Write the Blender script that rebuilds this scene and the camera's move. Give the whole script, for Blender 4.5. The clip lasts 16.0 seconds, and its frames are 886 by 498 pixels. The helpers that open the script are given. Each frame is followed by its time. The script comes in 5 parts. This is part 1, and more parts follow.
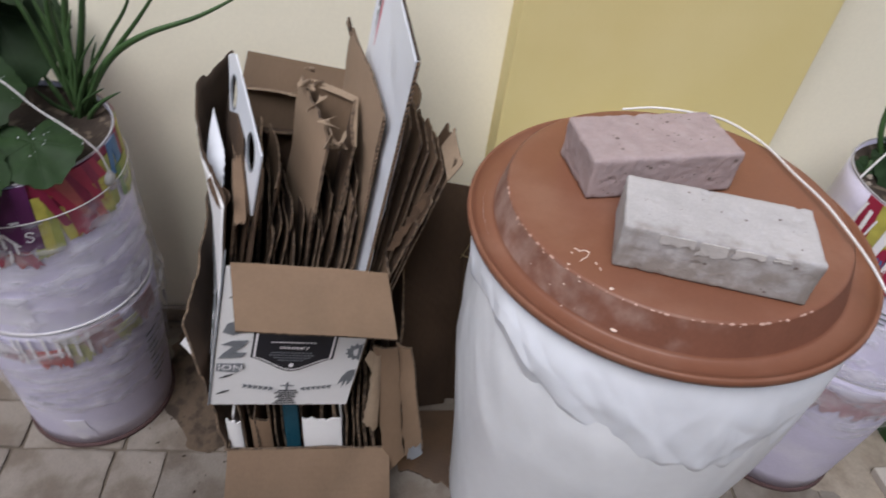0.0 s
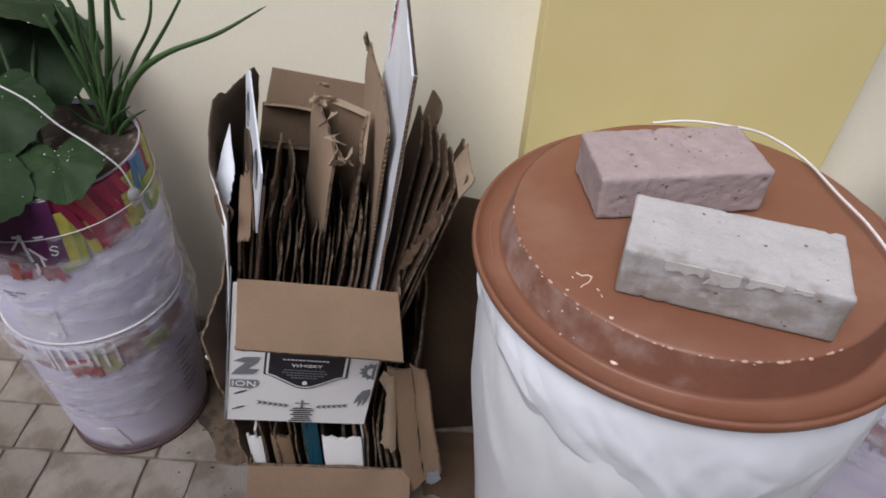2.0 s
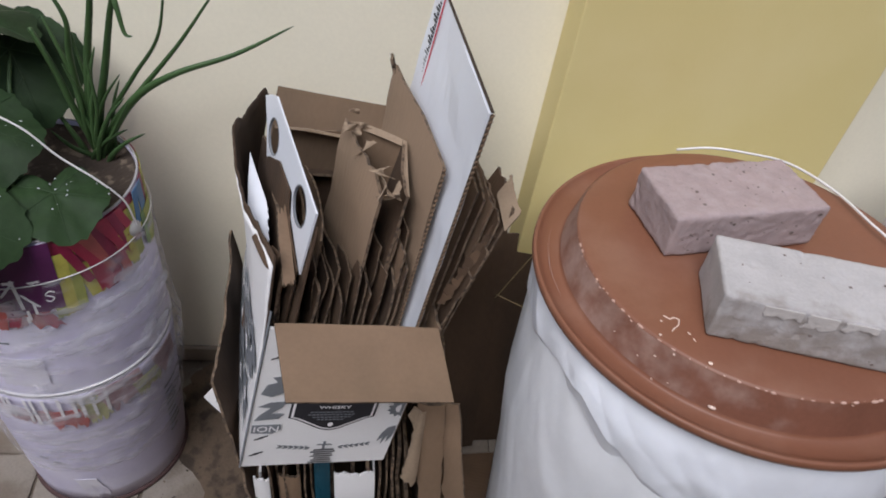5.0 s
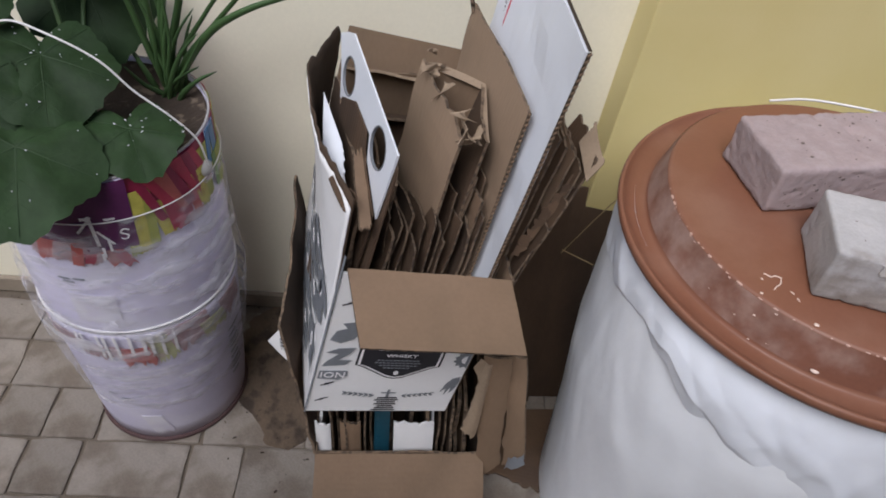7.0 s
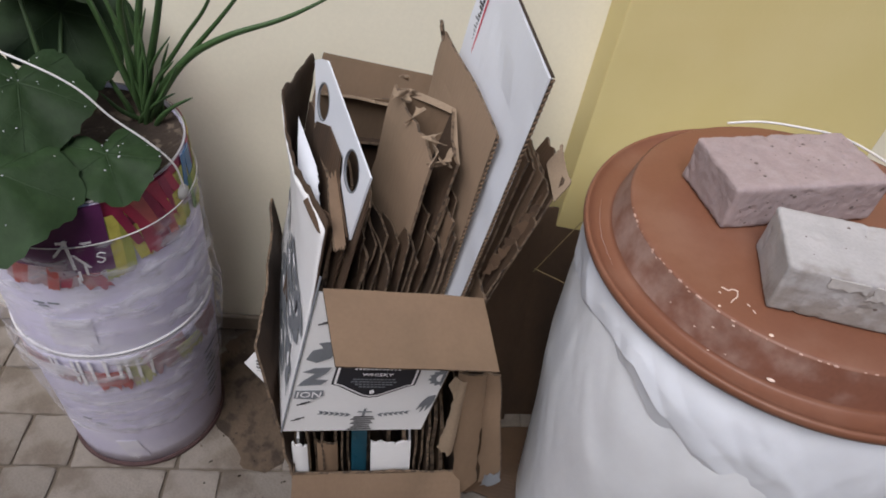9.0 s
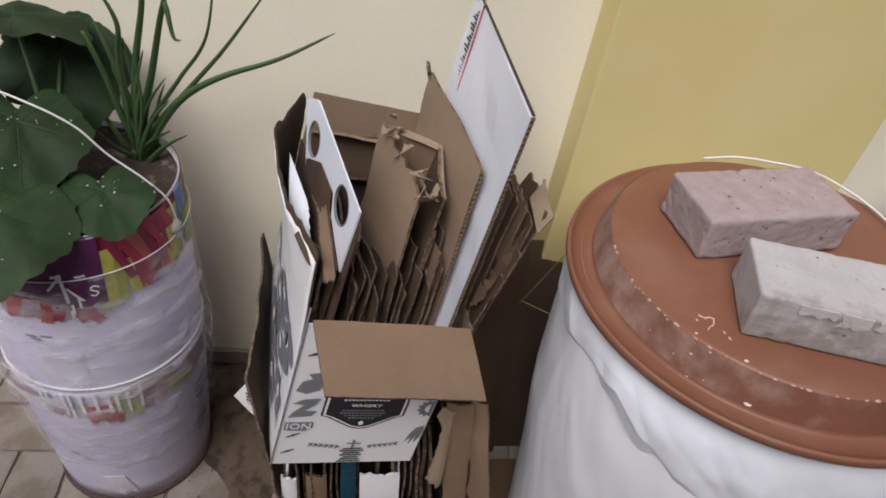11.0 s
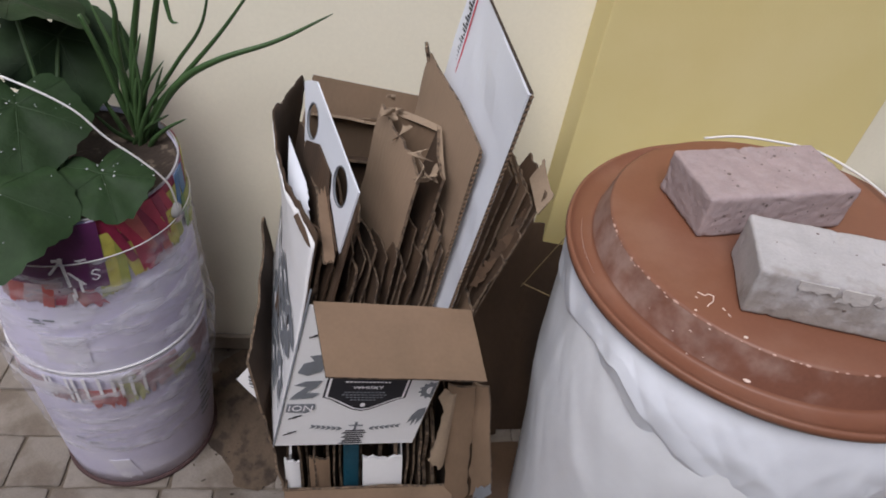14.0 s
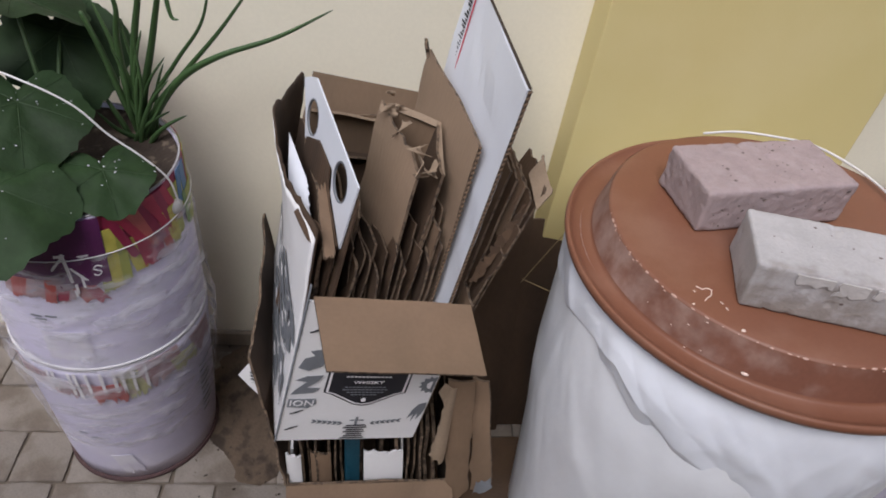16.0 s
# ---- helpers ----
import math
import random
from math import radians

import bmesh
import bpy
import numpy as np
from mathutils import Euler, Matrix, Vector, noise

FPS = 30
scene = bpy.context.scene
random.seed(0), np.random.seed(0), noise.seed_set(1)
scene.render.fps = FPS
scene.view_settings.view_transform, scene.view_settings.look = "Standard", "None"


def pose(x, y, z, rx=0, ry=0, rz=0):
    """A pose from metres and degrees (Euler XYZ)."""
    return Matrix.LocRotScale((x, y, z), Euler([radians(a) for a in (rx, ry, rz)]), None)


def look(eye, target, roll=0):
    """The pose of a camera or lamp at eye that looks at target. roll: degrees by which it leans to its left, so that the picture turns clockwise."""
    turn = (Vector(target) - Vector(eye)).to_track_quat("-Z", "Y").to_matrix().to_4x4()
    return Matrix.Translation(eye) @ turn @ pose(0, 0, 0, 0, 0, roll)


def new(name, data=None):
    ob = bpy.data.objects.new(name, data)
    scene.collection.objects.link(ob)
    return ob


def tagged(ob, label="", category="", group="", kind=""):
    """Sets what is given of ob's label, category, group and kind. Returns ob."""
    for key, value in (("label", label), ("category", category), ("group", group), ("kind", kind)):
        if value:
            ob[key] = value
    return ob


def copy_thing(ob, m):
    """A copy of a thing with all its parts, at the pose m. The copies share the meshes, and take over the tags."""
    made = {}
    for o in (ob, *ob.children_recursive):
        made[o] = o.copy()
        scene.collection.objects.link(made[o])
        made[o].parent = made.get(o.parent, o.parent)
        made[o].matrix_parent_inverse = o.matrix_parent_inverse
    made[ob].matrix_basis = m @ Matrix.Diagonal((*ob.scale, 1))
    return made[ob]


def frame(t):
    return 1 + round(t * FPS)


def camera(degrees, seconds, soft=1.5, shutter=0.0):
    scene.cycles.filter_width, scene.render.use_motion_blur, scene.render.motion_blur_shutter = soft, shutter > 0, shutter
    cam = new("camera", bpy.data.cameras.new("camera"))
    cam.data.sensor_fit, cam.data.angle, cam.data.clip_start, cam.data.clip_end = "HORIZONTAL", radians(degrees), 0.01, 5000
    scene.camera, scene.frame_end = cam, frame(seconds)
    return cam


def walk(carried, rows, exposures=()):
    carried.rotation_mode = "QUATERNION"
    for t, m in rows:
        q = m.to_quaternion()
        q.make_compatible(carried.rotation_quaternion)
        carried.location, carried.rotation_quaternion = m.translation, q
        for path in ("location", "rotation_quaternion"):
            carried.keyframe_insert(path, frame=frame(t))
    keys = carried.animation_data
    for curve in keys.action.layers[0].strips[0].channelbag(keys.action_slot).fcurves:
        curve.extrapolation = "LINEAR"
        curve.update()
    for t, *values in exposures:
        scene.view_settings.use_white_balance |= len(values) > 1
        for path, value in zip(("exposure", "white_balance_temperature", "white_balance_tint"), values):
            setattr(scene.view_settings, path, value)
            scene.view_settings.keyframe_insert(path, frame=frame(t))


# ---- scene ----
cam = camera(67.7, 16.0, soft=1.8, shutter=0.4)
PATH = [
    (0, (0.094, 0.346, 1.272), (0.014, 1.832, -0.065), 8.7),
    (0.5, (0.135, 0.37, 1.277), (0.127, 1.889, -0.023), 7.6),
    (1, (0.169, 0.392, 1.276), (0.167, 1.912, -0.024), 6.7),
    (1.5, (0.173, 0.404, 1.278), (-0.013, 1.887, -0.051), 3.6),
    (2, (0.178, 0.397, 1.264), (-0.127, 1.861, -0.063), 3.8),
    (2.5, (0.127, 0.422, 1.27), (-0.101, 1.911, -0.045), 3.8),
    (3, (-0.023, 0.42, 1.279), (-0.202, 1.902, -0.051), 6.6),
    (3.5, (-0.063, 0.404, 1.263), (-0.088, 1.875, -0.092), 7.5),
    (4, (-0.058, 0.393, 1.277), (-0.047, 1.89, -0.05), 8.4),
    (4.2, (-0.05, 0.39, 1.272), (-0.012, 1.894, -0.045), 9.2),
    (6.3, (-0.024, 0.493, 1.267), (-0.137, 1.954, -0.094), 11.7),
    (6.5, (-0.045, 0.468, 1.253), (-0.128, 1.895, -0.146), 10.6),
    (7, (-0.079, 0.428, 1.234), (-0.175, 1.828, -0.191), 9.5),
    (7.5, (-0.089, 0.423, 1.254), (-0.209, 1.86, -0.132), 9.8),
    (8, (-0.075, 0.416, 1.249), (-0.164, 1.851, -0.141), 10.0),
    (8.2, (-0.07, 0.415, 1.249), (-0.117, 1.86, -0.134), 10.2),
    (10.3, (-0.07, 0.402, 1.243), (-0.12, 1.866, -0.12), 10.6),
    (10.5, (-0.069, 0.401, 1.242), (-0.112, 1.87, -0.114), 11.4),
    (11, (-0.066, 0.389, 1.263), (-0.101, 1.919, -0.024), 10.3),
    (11.5, (-0.056, 0.38, 1.263), (-0.066, 1.91, -0.026), 10.2),
    (12, (-0.057, 0.383, 1.26), (-0.12, 1.892, -0.051), 9.0),
    (12.5, (-0.057, 0.384, 1.257), (-0.116, 1.895, -0.052), 9.5),
    (13, (-0.051, 0.384, 1.258), (-0.094, 1.897, -0.049), 9.4),
    (13.5, (-0.053, 0.384, 1.26), (-0.084, 1.9, -0.044), 9.5),
    (14, (-0.058, 0.383, 1.255), (-0.099, 1.891, -0.058), 9.7),
    (14.5, (-0.06, 0.38, 1.253), (-0.112, 1.875, -0.075), 10.0),
    (15, (-0.054, 0.373, 1.253), (-0.105, 1.877, -0.064), 9.4),
    (15.5, (-0.055, 0.374, 1.256), (-0.101, 1.882, -0.056), 9.6),
    (16, (-0.055, 0.378, 1.256), (-0.099, 1.88, -0.063), 9.5),
]
walk(cam, [(t, look(eye, target, roll)) for t, eye, target, roll in PATH], [(0.0, 0.04, 5950, 11), (2.0, 0.02, 5980, 11.5), (4.0, 0.0, 5940, 11), (7.0, -0.04, 5900, 10.5), (8.2, -0.02, 5940, 11), (10.5, -0.02, 6250, 11.5), (12.0, -0.04, 6060, 12.5), (16.0, -0.05, 6000, 12.5)])

# ---- light ----
world = bpy.data.worlds.new("sky")
scene.world = world
world.use_nodes = True
wn, wl = world.node_tree.nodes, world.node_tree.links
SUN_UP, SUN_TURN = radians(56), radians(196)
sky_tex = wn.new("ShaderNodeTexSky")
sky_tex.sky_type, sky_tex.sun_disc = "NISHITA", False
sky_tex.sun_elevation, sky_tex.sun_rotation = SUN_UP, SUN_TURN
sky_tex.air_density, sky_tex.dust_density = 1.0, 4.0
wl.new(sky_tex.outputs[0], wn["Background"].inputs[0])
wn["Background"].inputs[1].default_value = 0.088
sun = new("sun", bpy.data.lights.new("sun", "SUN"))
sun.data.energy, sun.data.angle, sun.data.color = 2.8, radians(38), (1.0, 0.97, 0.94)
sun_way = Vector((math.sin(SUN_TURN) * math.cos(SUN_UP), math.cos(SUN_TURN) * math.cos(SUN_UP), math.sin(SUN_UP)))
sun.matrix_world = look(sun_way * 10, (0, 0, 0))


# ---- materials ----
def material(name, base, rough=0.6, vary=0.15, scale=8.0, fine=90.0, bump=0.15, metal=0.0, second=None, patch=(0.5, 0.7),
             second_scale=None, stretch=(1, 1, 1), per_object=0.0, spec=0.4, see=0.0, sheen=0.0, ribs=0.0, toward=None):
    """A surface with tone variation at two scales, an optional second colour in patches (toward: gathered to one side),
    and fine relief.
    """
    m = bpy.data.materials.new(name)
    m.use_nodes = True
    n, l = m.node_tree.nodes, m.node_tree.links
    out = n["Principled BSDF"]
    out.inputs["Roughness"].default_value, out.inputs["Metallic"].default_value = rough, metal
    out.inputs["Specular IOR Level"].default_value = spec
    if see:
        out.inputs["Transmission Weight"].default_value = see
    if sheen:
        out.inputs["Subsurface Weight"].default_value = sheen
        out.inputs["Subsurface Radius"].default_value = (0.01, 0.01, 0.01)
    co = n.new("ShaderNodeTexCoord")
    mp = n.new("ShaderNodeMapping")
    mp.inputs["Scale"].default_value = stretch
    l.new(co.outputs["Object"], mp.inputs["Vector"])

    def tex(s, detail):
        t = n.new("ShaderNodeTexNoise")
        t.inputs["Scale"].default_value, t.inputs["Detail"].default_value = s, detail
        l.new(mp.outputs[0], t.inputs["Vector"])
        return t.outputs["Fac"]

    def math_node(op, a, b):
        k = n.new("ShaderNodeMath")
        k.operation = op
        for socket, v in zip(k.inputs, (a, b)):
            if isinstance(v, (int, float)):
                socket.default_value = v
            else:
                l.new(v, socket)
        return k.outputs[0]

    big, small = tex(scale, 6), tex(fine, 4)
    tone = math_node("ADD", math_node("MULTIPLY", big, vary * 1.6), math_node("MULTIPLY", small, vary * 0.9))
    tone = math_node("ADD", tone, 1.0 - vary * 1.25)
    if per_object:
        info = n.new("ShaderNodeObjectInfo")
        tone = math_node("ADD", tone, math_node("MULTIPLY", math_node("SUBTRACT", info.outputs["Random"], 0.5), per_object))
    colour = n.new("ShaderNodeRGB").outputs[0]
    colour.default_value = (*base, 1)
    if second:
        ramp = n.new("ShaderNodeMapRange")
        ramp.interpolation_type = "SMOOTHSTEP"
        ramp.inputs["From Min"].default_value, ramp.inputs["From Max"].default_value = patch
        where = tex(second_scale or scale * 0.6, 8)
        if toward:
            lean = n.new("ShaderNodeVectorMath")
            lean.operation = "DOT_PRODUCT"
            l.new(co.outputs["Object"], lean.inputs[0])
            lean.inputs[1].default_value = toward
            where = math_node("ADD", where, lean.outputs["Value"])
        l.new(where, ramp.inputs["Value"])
        mix = n.new("ShaderNodeMix")
        mix.data_type = "RGBA"
        l.new(ramp.outputs[0], mix.inputs[0])
        l.new(colour, mix.inputs[6])
        mix.inputs[7].default_value = (*second, 1)
        colour = mix.outputs[2]
    shade = n.new("ShaderNodeVectorMath")
    shade.operation = "SCALE"
    l.new(colour, shade.inputs[0])
    l.new(tone, shade.inputs[3])
    l.new(shade.outputs[0], out.inputs["Base Color"])
    if bump:
        b = n.new("ShaderNodeBump")
        b.inputs["Strength"].default_value, b.inputs["Distance"].default_value = bump, 0.004
        height = math_node("ADD", math_node("MULTIPLY", big, 0.6), math_node("MULTIPLY", small, 0.5))
        if ribs:
            wave = n.new("ShaderNodeTexWave")
            wave.inputs["Scale"].default_value, wave.inputs["Distortion"].default_value = 42.0, 0.6
            wave.bands_direction = "Y"
            l.new(co.outputs["Object"], wave.inputs["Vector"])
            height = math_node("ADD", height, math_node("MULTIPLY", wave.outputs["Fac"], ribs))
        l.new(height, b.inputs["Height"])
        l.new(b.outputs[0], out.inputs["Normal"])
    return m


M = {
    "wall": material("cream wall paint", (0.80, 0.75, 0.605), 0.75, 0.10, 2.2, 160, 0.10, second=(0.72, 0.665, 0.53), patch=(0.5, 0.8), second_scale=1.6),
    "yellow": material("yellow wall paint", (0.64, 0.54, 0.245), 0.7, 0.0, 2.5, 150, 0.10, second=(0.68, 0.585, 0.295), patch=(0.5, 0.85), second_scale=3),
    "skirting": material("grey plaster skirting", (0.26, 0.215, 0.165), 0.85, 0.3, 14, 120, 0.3),
    "mortar": material("sandy joint dirt", (0.125, 0.100, 0.076), 0.95, 0.4, 18, 160, 0.6),
    "dirt": material("brown dry dirt", (0.095, 0.068, 0.047), 0.95, 0.4, 22, 160, 0.7, second=(0.042, 0.030, 0.022), patch=(0.45, 0.65), second_scale=30),
    "paver": material("grey concrete paver", (0.235, 0.205, 0.178), 0.9, 0.35, 14, 220, 0.6, second=(0.135, 0.110, 0.088), patch=(0.40, 0.66), second_scale=11, per_object=0.32),
    "kraft": material("kraft cardboard", (0.200, 0.131, 0.083), 0.8, 0.22, 6, 180, 0.16, second=(0.140, 0.095, 0.060), patch=(0.42, 0.72), stretch=(1, 1, 0.35), per_object=0.25, ribs=0.16),
    # dull brown board, its colour darkened further for the shade inside the cartons
    "kraft_dark_shaded": material("dull brown cardboard with shade in its colour", (0.084, 0.050, 0.029), 0.85, 0.25, 9, 160, 0.3, second=(0.046, 0.029, 0.019), patch=(0.42, 0.68), stretch=(1, 1, 0.3), per_object=0.7, ribs=0.16),
    "kraft_pale": material("torn pale paper ply", (0.27, 0.20, 0.138), 0.9, 0.3, 20, 200, 0.4),
    "white_card": material("white printed board", (0.74, 0.73, 0.74), 0.45, 0.06, 5, 140, 0.06, second=(0.66, 0.65, 0.66), patch=(0.5, 0.8)),
    "board": material("smooth white board", (0.66, 0.68, 0.74), 0.4, 0.04, 4, 160, 0.04),
    "ink": material("near-black ink", (0.018, 0.018, 0.024), 0.5, 0.2, 30, 200, 0.0),
    "ink_grey": material("slate grey ink", (0.17, 0.18, 0.20), 0.55, 0.25, 24, 200, 0.0),
    "ink_red": material("red ink", (0.50, 0.03, 0.06), 0.5, 0.1, 30, 200, 0.0),
    "teal": material("teal blue board", (0.012, 0.062, 0.095), 0.5, 0.2, 12, 150, 0.1),
    "terracotta": material("terracotta plastic", (0.195, 0.081, 0.047), 0.46, 0.14, 7, 180, 0.06, second=(0.235, 0.115, 0.075), patch=(0.48, 0.75), second_scale=8),
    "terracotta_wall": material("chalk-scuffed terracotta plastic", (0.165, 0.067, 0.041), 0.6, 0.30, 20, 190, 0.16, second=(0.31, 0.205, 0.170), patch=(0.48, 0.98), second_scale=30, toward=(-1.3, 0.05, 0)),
    "chip": material("pale scuffed plastic", (0.46, 0.30, 0.24), 0.8, 0.3, 30, 200, 0.1),
    "brick_pink": material("pinkish concrete brick", (0.335, 0.262, 0.260), 0.95, 0.24, 40, 280, 0.4, second=(0.365, 0.295, 0.295), patch=(0.40, 0.75), second_scale=60),
    # second: brownish dirt blotches, plus the front's shade painted in, deepest at the foot
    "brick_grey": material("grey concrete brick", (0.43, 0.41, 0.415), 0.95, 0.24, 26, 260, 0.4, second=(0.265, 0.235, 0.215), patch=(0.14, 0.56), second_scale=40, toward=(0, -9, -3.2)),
    "brick_worn": material("flaked brick skin", (0.47, 0.44, 0.425), 0.95, 0.25, 30, 190, 0.5),
    "bag": material("white plastic bag film", (0.80, 0.82, 0.885), 0.36, 0.06, 16, 60, 0.28, sheen=0.2),
    "bag_low": material("taut milky bag film", (0.79, 0.80, 0.835), 0.40, 0.07, 12, 60, 0.22, sheen=0.2),
    "bin": material("white plastic bin", (0.68, 0.67, 0.66), 0.45, 0.06, 5, 140, 0.05),
    "bucket": material("pale lilac white plastic", (0.63, 0.595, 0.755), 0.42, 0.14, 9, 120, 0.0, second=(0.67, 0.65, 0.76), patch=(0.45, 0.66), second_scale=11, stretch=(1, 1, 1.8)),
    "bucket_dull": material("scuffed lilac plastic", (0.55, 0.52, 0.66), 0.55, 0.18, 10, 120, 0.12, second=(0.59, 0.565, 0.67), patch=(0.45, 0.68), second_scale=9, stretch=(1, 1, 1.6)),
    "rim_white": material("white plastic rim", (0.74, 0.72, 0.72), 0.35, 0.0, 12, 120, 0.05),
    "rim_dull": material("greyish plastic rim", (0.34, 0.325, 0.34), 0.4, 0.25, 14, 120, 0.05),
    "base_red": material("dusty maroon ring", (0.075, 0.042, 0.042), 0.85, 0.3, 20, 120, 0.2),
    "purple": material("purple print", (0.085, 0.016, 0.075), 0.4, 0.4, 20, 120, 0.05),
    "red": material("crimson print", (0.30, 0.018, 0.05), 0.4, 0.4, 25, 120, 0.05),
    "coral": material("coral red print", (0.36, 0.085, 0.075), 0.4, 0.4, 25, 120, 0.05),
    "lime": material("yellow-green print", (0.40, 0.36, 0.07), 0.4, 0.4, 40, 120, 0.05),
    "leafprint": material("green print", (0.12, 0.20, 0.06), 0.4, 0.35, 30, 120, 0.05),
    "blue": material("blue print", (0.05, 0.14, 0.30), 0.4, 0.3, 25, 120, 0.05),
    "faded_red": material("faded red print", (0.36, 0.225, 0.245), 0.5, 0.4, 30, 120, 0.05, second=(0.42, 0.33, 0.36), patch=(0.45, 0.65), second_scale=40),
    "faded_lime": material("faded green print", (0.38, 0.38, 0.20), 0.5, 0.4, 30, 120, 0.05, second=(0.40, 0.33, 0.28), patch=(0.5, 0.65), second_scale=40),
    "print_white": material("white print", (0.74, 0.72, 0.74), 0.45, 0.1, 20, 120, 0.0),
    "soil": material("dark potting soil", (0.036, 0.025, 0.018), 0.95, 0.5, 35, 150, 0.9, second=(0.11, 0.084, 0.062), patch=(0.55, 0.65), second_scale=45),
    "leaf": material("squash leaf green", (0.0150, 0.0315, 0.0105), 0.62, 0.5, 18, 110, 0.4, second=(0.020, 0.041, 0.0145), patch=(0.45, 0.7), second_scale=25, per_object=0.3, spec=0.18),
    "vein": material("pale leaf vein", (0.022, 0.043, 0.0155), 0.6, 0.2, 20, 100, 0.1, spec=0.25),
    "stem": material("hairy green stem", (0.045, 0.085, 0.028), 0.55, 0.2, 30, 120, 0.2),
    "onion": material("onion leaf green", (0.043, 0.082, 0.028), 0.5, 0.3, 16, 110, 0.1, per_object=0.4, spec=0.3),
    "dry": material("dry straw leaf", (0.36, 0.27, 0.14), 0.8, 0.2, 25, 120, 0.2),
    "wire": material("white coated wire", (0.70, 0.68, 0.68), 0.4, 0.1, 20, 120, 0.05),
    "steel": material("dull steel wire", (0.45, 0.44, 0.44), 0.35, 0.15, 20, 120, 0.05, metal=0.8),
    "grip": material("grey plastic grip", (0.42, 0.41, 0.40), 0.5, 0.1, 20, 120, 0.05),
    "green": material("green planter plastic", (0.035, 0.20, 0.035), 0.4, 0.15, 8, 120, 0.08),
    "black": material("black plastic pot", (0.02, 0.021, 0.023), 0.45, 0.3, 10, 120, 0.1),
    "crimson": material("dark crimson print", (0.20, 0.012, 0.045), 0.4, 0.4, 25, 120, 0.05),
    "olive": material("olive green print", (0.27, 0.29, 0.05), 0.4, 0.4, 40, 120, 0.05),
    "flute": material("dark gap between board plies", (0.045, 0.031, 0.022), 0.95, 0.3, 40, 120, 0.2),
    "spot": material("dried pale paint", (0.70, 0.55, 0.47), 0.8, 0.1, 30, 200, 0.1),
    "kraft_edge": material("cut edge of cardboard", (0.150, 0.105, 0.070), 0.9, 0.4, 60, 220, 0.3, second=(0.06, 0.042, 0.03), patch=(0.46, 0.60), second_scale=90),
    "sticker": material("worn pale label", (0.63, 0.61, 0.68), 0.5, 0.12, 20, 120, 0.05, second=(0.57, 0.54, 0.645), patch=(0.45, 0.65), second_scale=30),
    # brighter copy of the kraft: light on the left-facing boards put into the colour
    "kraft_lit": material("tan kraft cardboard, lit copy", (0.278, 0.194, 0.131), 0.8, 0.18, 6, 180, 0.14, second=(0.205, 0.148, 0.10), patch=(0.45, 0.75), stretch=(1, 1, 0.35), ribs=0.14),
    "slab": material("pale concrete slab", (0.42, 0.38, 0.34), 0.9, 0.2, 10, 180, 0.4),
    "pit": material("dark brick pore", (0.15, 0.115, 0.105), 0.95, 0.3, 40, 150, 0.2),
    "sand": material("pale sandy dirt", (0.30, 0.255, 0.205), 0.95, 0.35, 20, 160, 0.5, second=(0.22, 0.18, 0.14), patch=(0.45, 0.7), second_scale=14),
    "pebble": material("grey pebble", (0.22, 0.19, 0.16), 0.85, 0.4, 30, 120, 0.3, per_object=0.4),
}


def film_material():
    """Thin clear wrapping film: mostly see-through, with a milky gloss."""
    m = bpy.data.materials.new("clear stretch film")
    m.use_nodes = True
    n, l = m.node_tree.nodes, m.node_tree.links
    p = n["Principled BSDF"]
    p.inputs["Base Color"].default_value = (0.78, 0.77, 0.84, 1)
    p.inputs["Roughness"].default_value = 0.22
    co, noise_tex = n.new("ShaderNodeTexCoord"), n.new("ShaderNodeTexNoise")
    mp = n.new("ShaderNodeMapping")
    mp.inputs["Scale"].default_value = (1, 1, 3.2)
    noise_tex.inputs["Scale"].default_value, noise_tex.inputs["Detail"].default_value = 14, 6
    l.new(co.outputs["Object"], mp.inputs[0])
    l.new(mp.outputs[0], noise_tex.inputs["Vector"])
    span = n.new("ShaderNodeMapRange")
    span.inputs["From Min"].default_value, span.inputs["From Max"].default_value = 0.45, 0.66
    span.inputs["To Min"].default_value, span.inputs["To Max"].default_value = 0.06, 0.50
    l.new(noise_tex.outputs["Fac"], span.inputs["Value"])
    clear, mix = n.new("ShaderNodeBsdfTransparent"), n.new("ShaderNodeMixShader")
    l.new(span.outputs[0], mix.inputs[0])
    l.new(clear.outputs[0], mix.inputs[1])
    l.new(p.outputs[0], mix.inputs[2])
    b = n.new("ShaderNodeBump")
    b.inputs["Strength"].default_value, b.inputs["Distance"].default_value = 0.8, 0.008
    l.new(noise_tex.outputs["Fac"], b.inputs["Height"])
    l.new(b.outputs[0], p.inputs["Normal"])
    l.new(mix.outputs[0], n["Material Output"].inputs[0])
    return m


M["film"] = film_material()


# ---- building helpers ----
def mesh_of(name, bm, mat, smooth=False):
    me = bpy.data.meshes.new(name)
    bmesh.ops.recalc_face_normals(bm, faces=bm.faces[:])
    bm.to_mesh(me)
    bm.free()
    me.materials.append(M[mat])
    if mat in ("kraft", "kraft_dark_shaded", "kraft_lit"):
        me.materials.append(M["kraft_edge"])
    if smooth:
        for f in me.polygons:
            f.use_smooth = True
    return me


def part(name, bm, mat, parent, label="", smooth=False):
    ob = new(name, mesh_of(name, bm, mat, smooth))
    ob.parent = parent
    if label:
        tagged(ob, label)
    return ob


def thing(name, label, category, at=(0, 0, 0), group="", kind="", pose_of=None):
    ob = new(name)
    ob.empty_display_size = 0.05
    ob.matrix_world = pose_of if pose_of is not None else Matrix.Translation(at)
    return tagged(ob, label, category, group, kind)


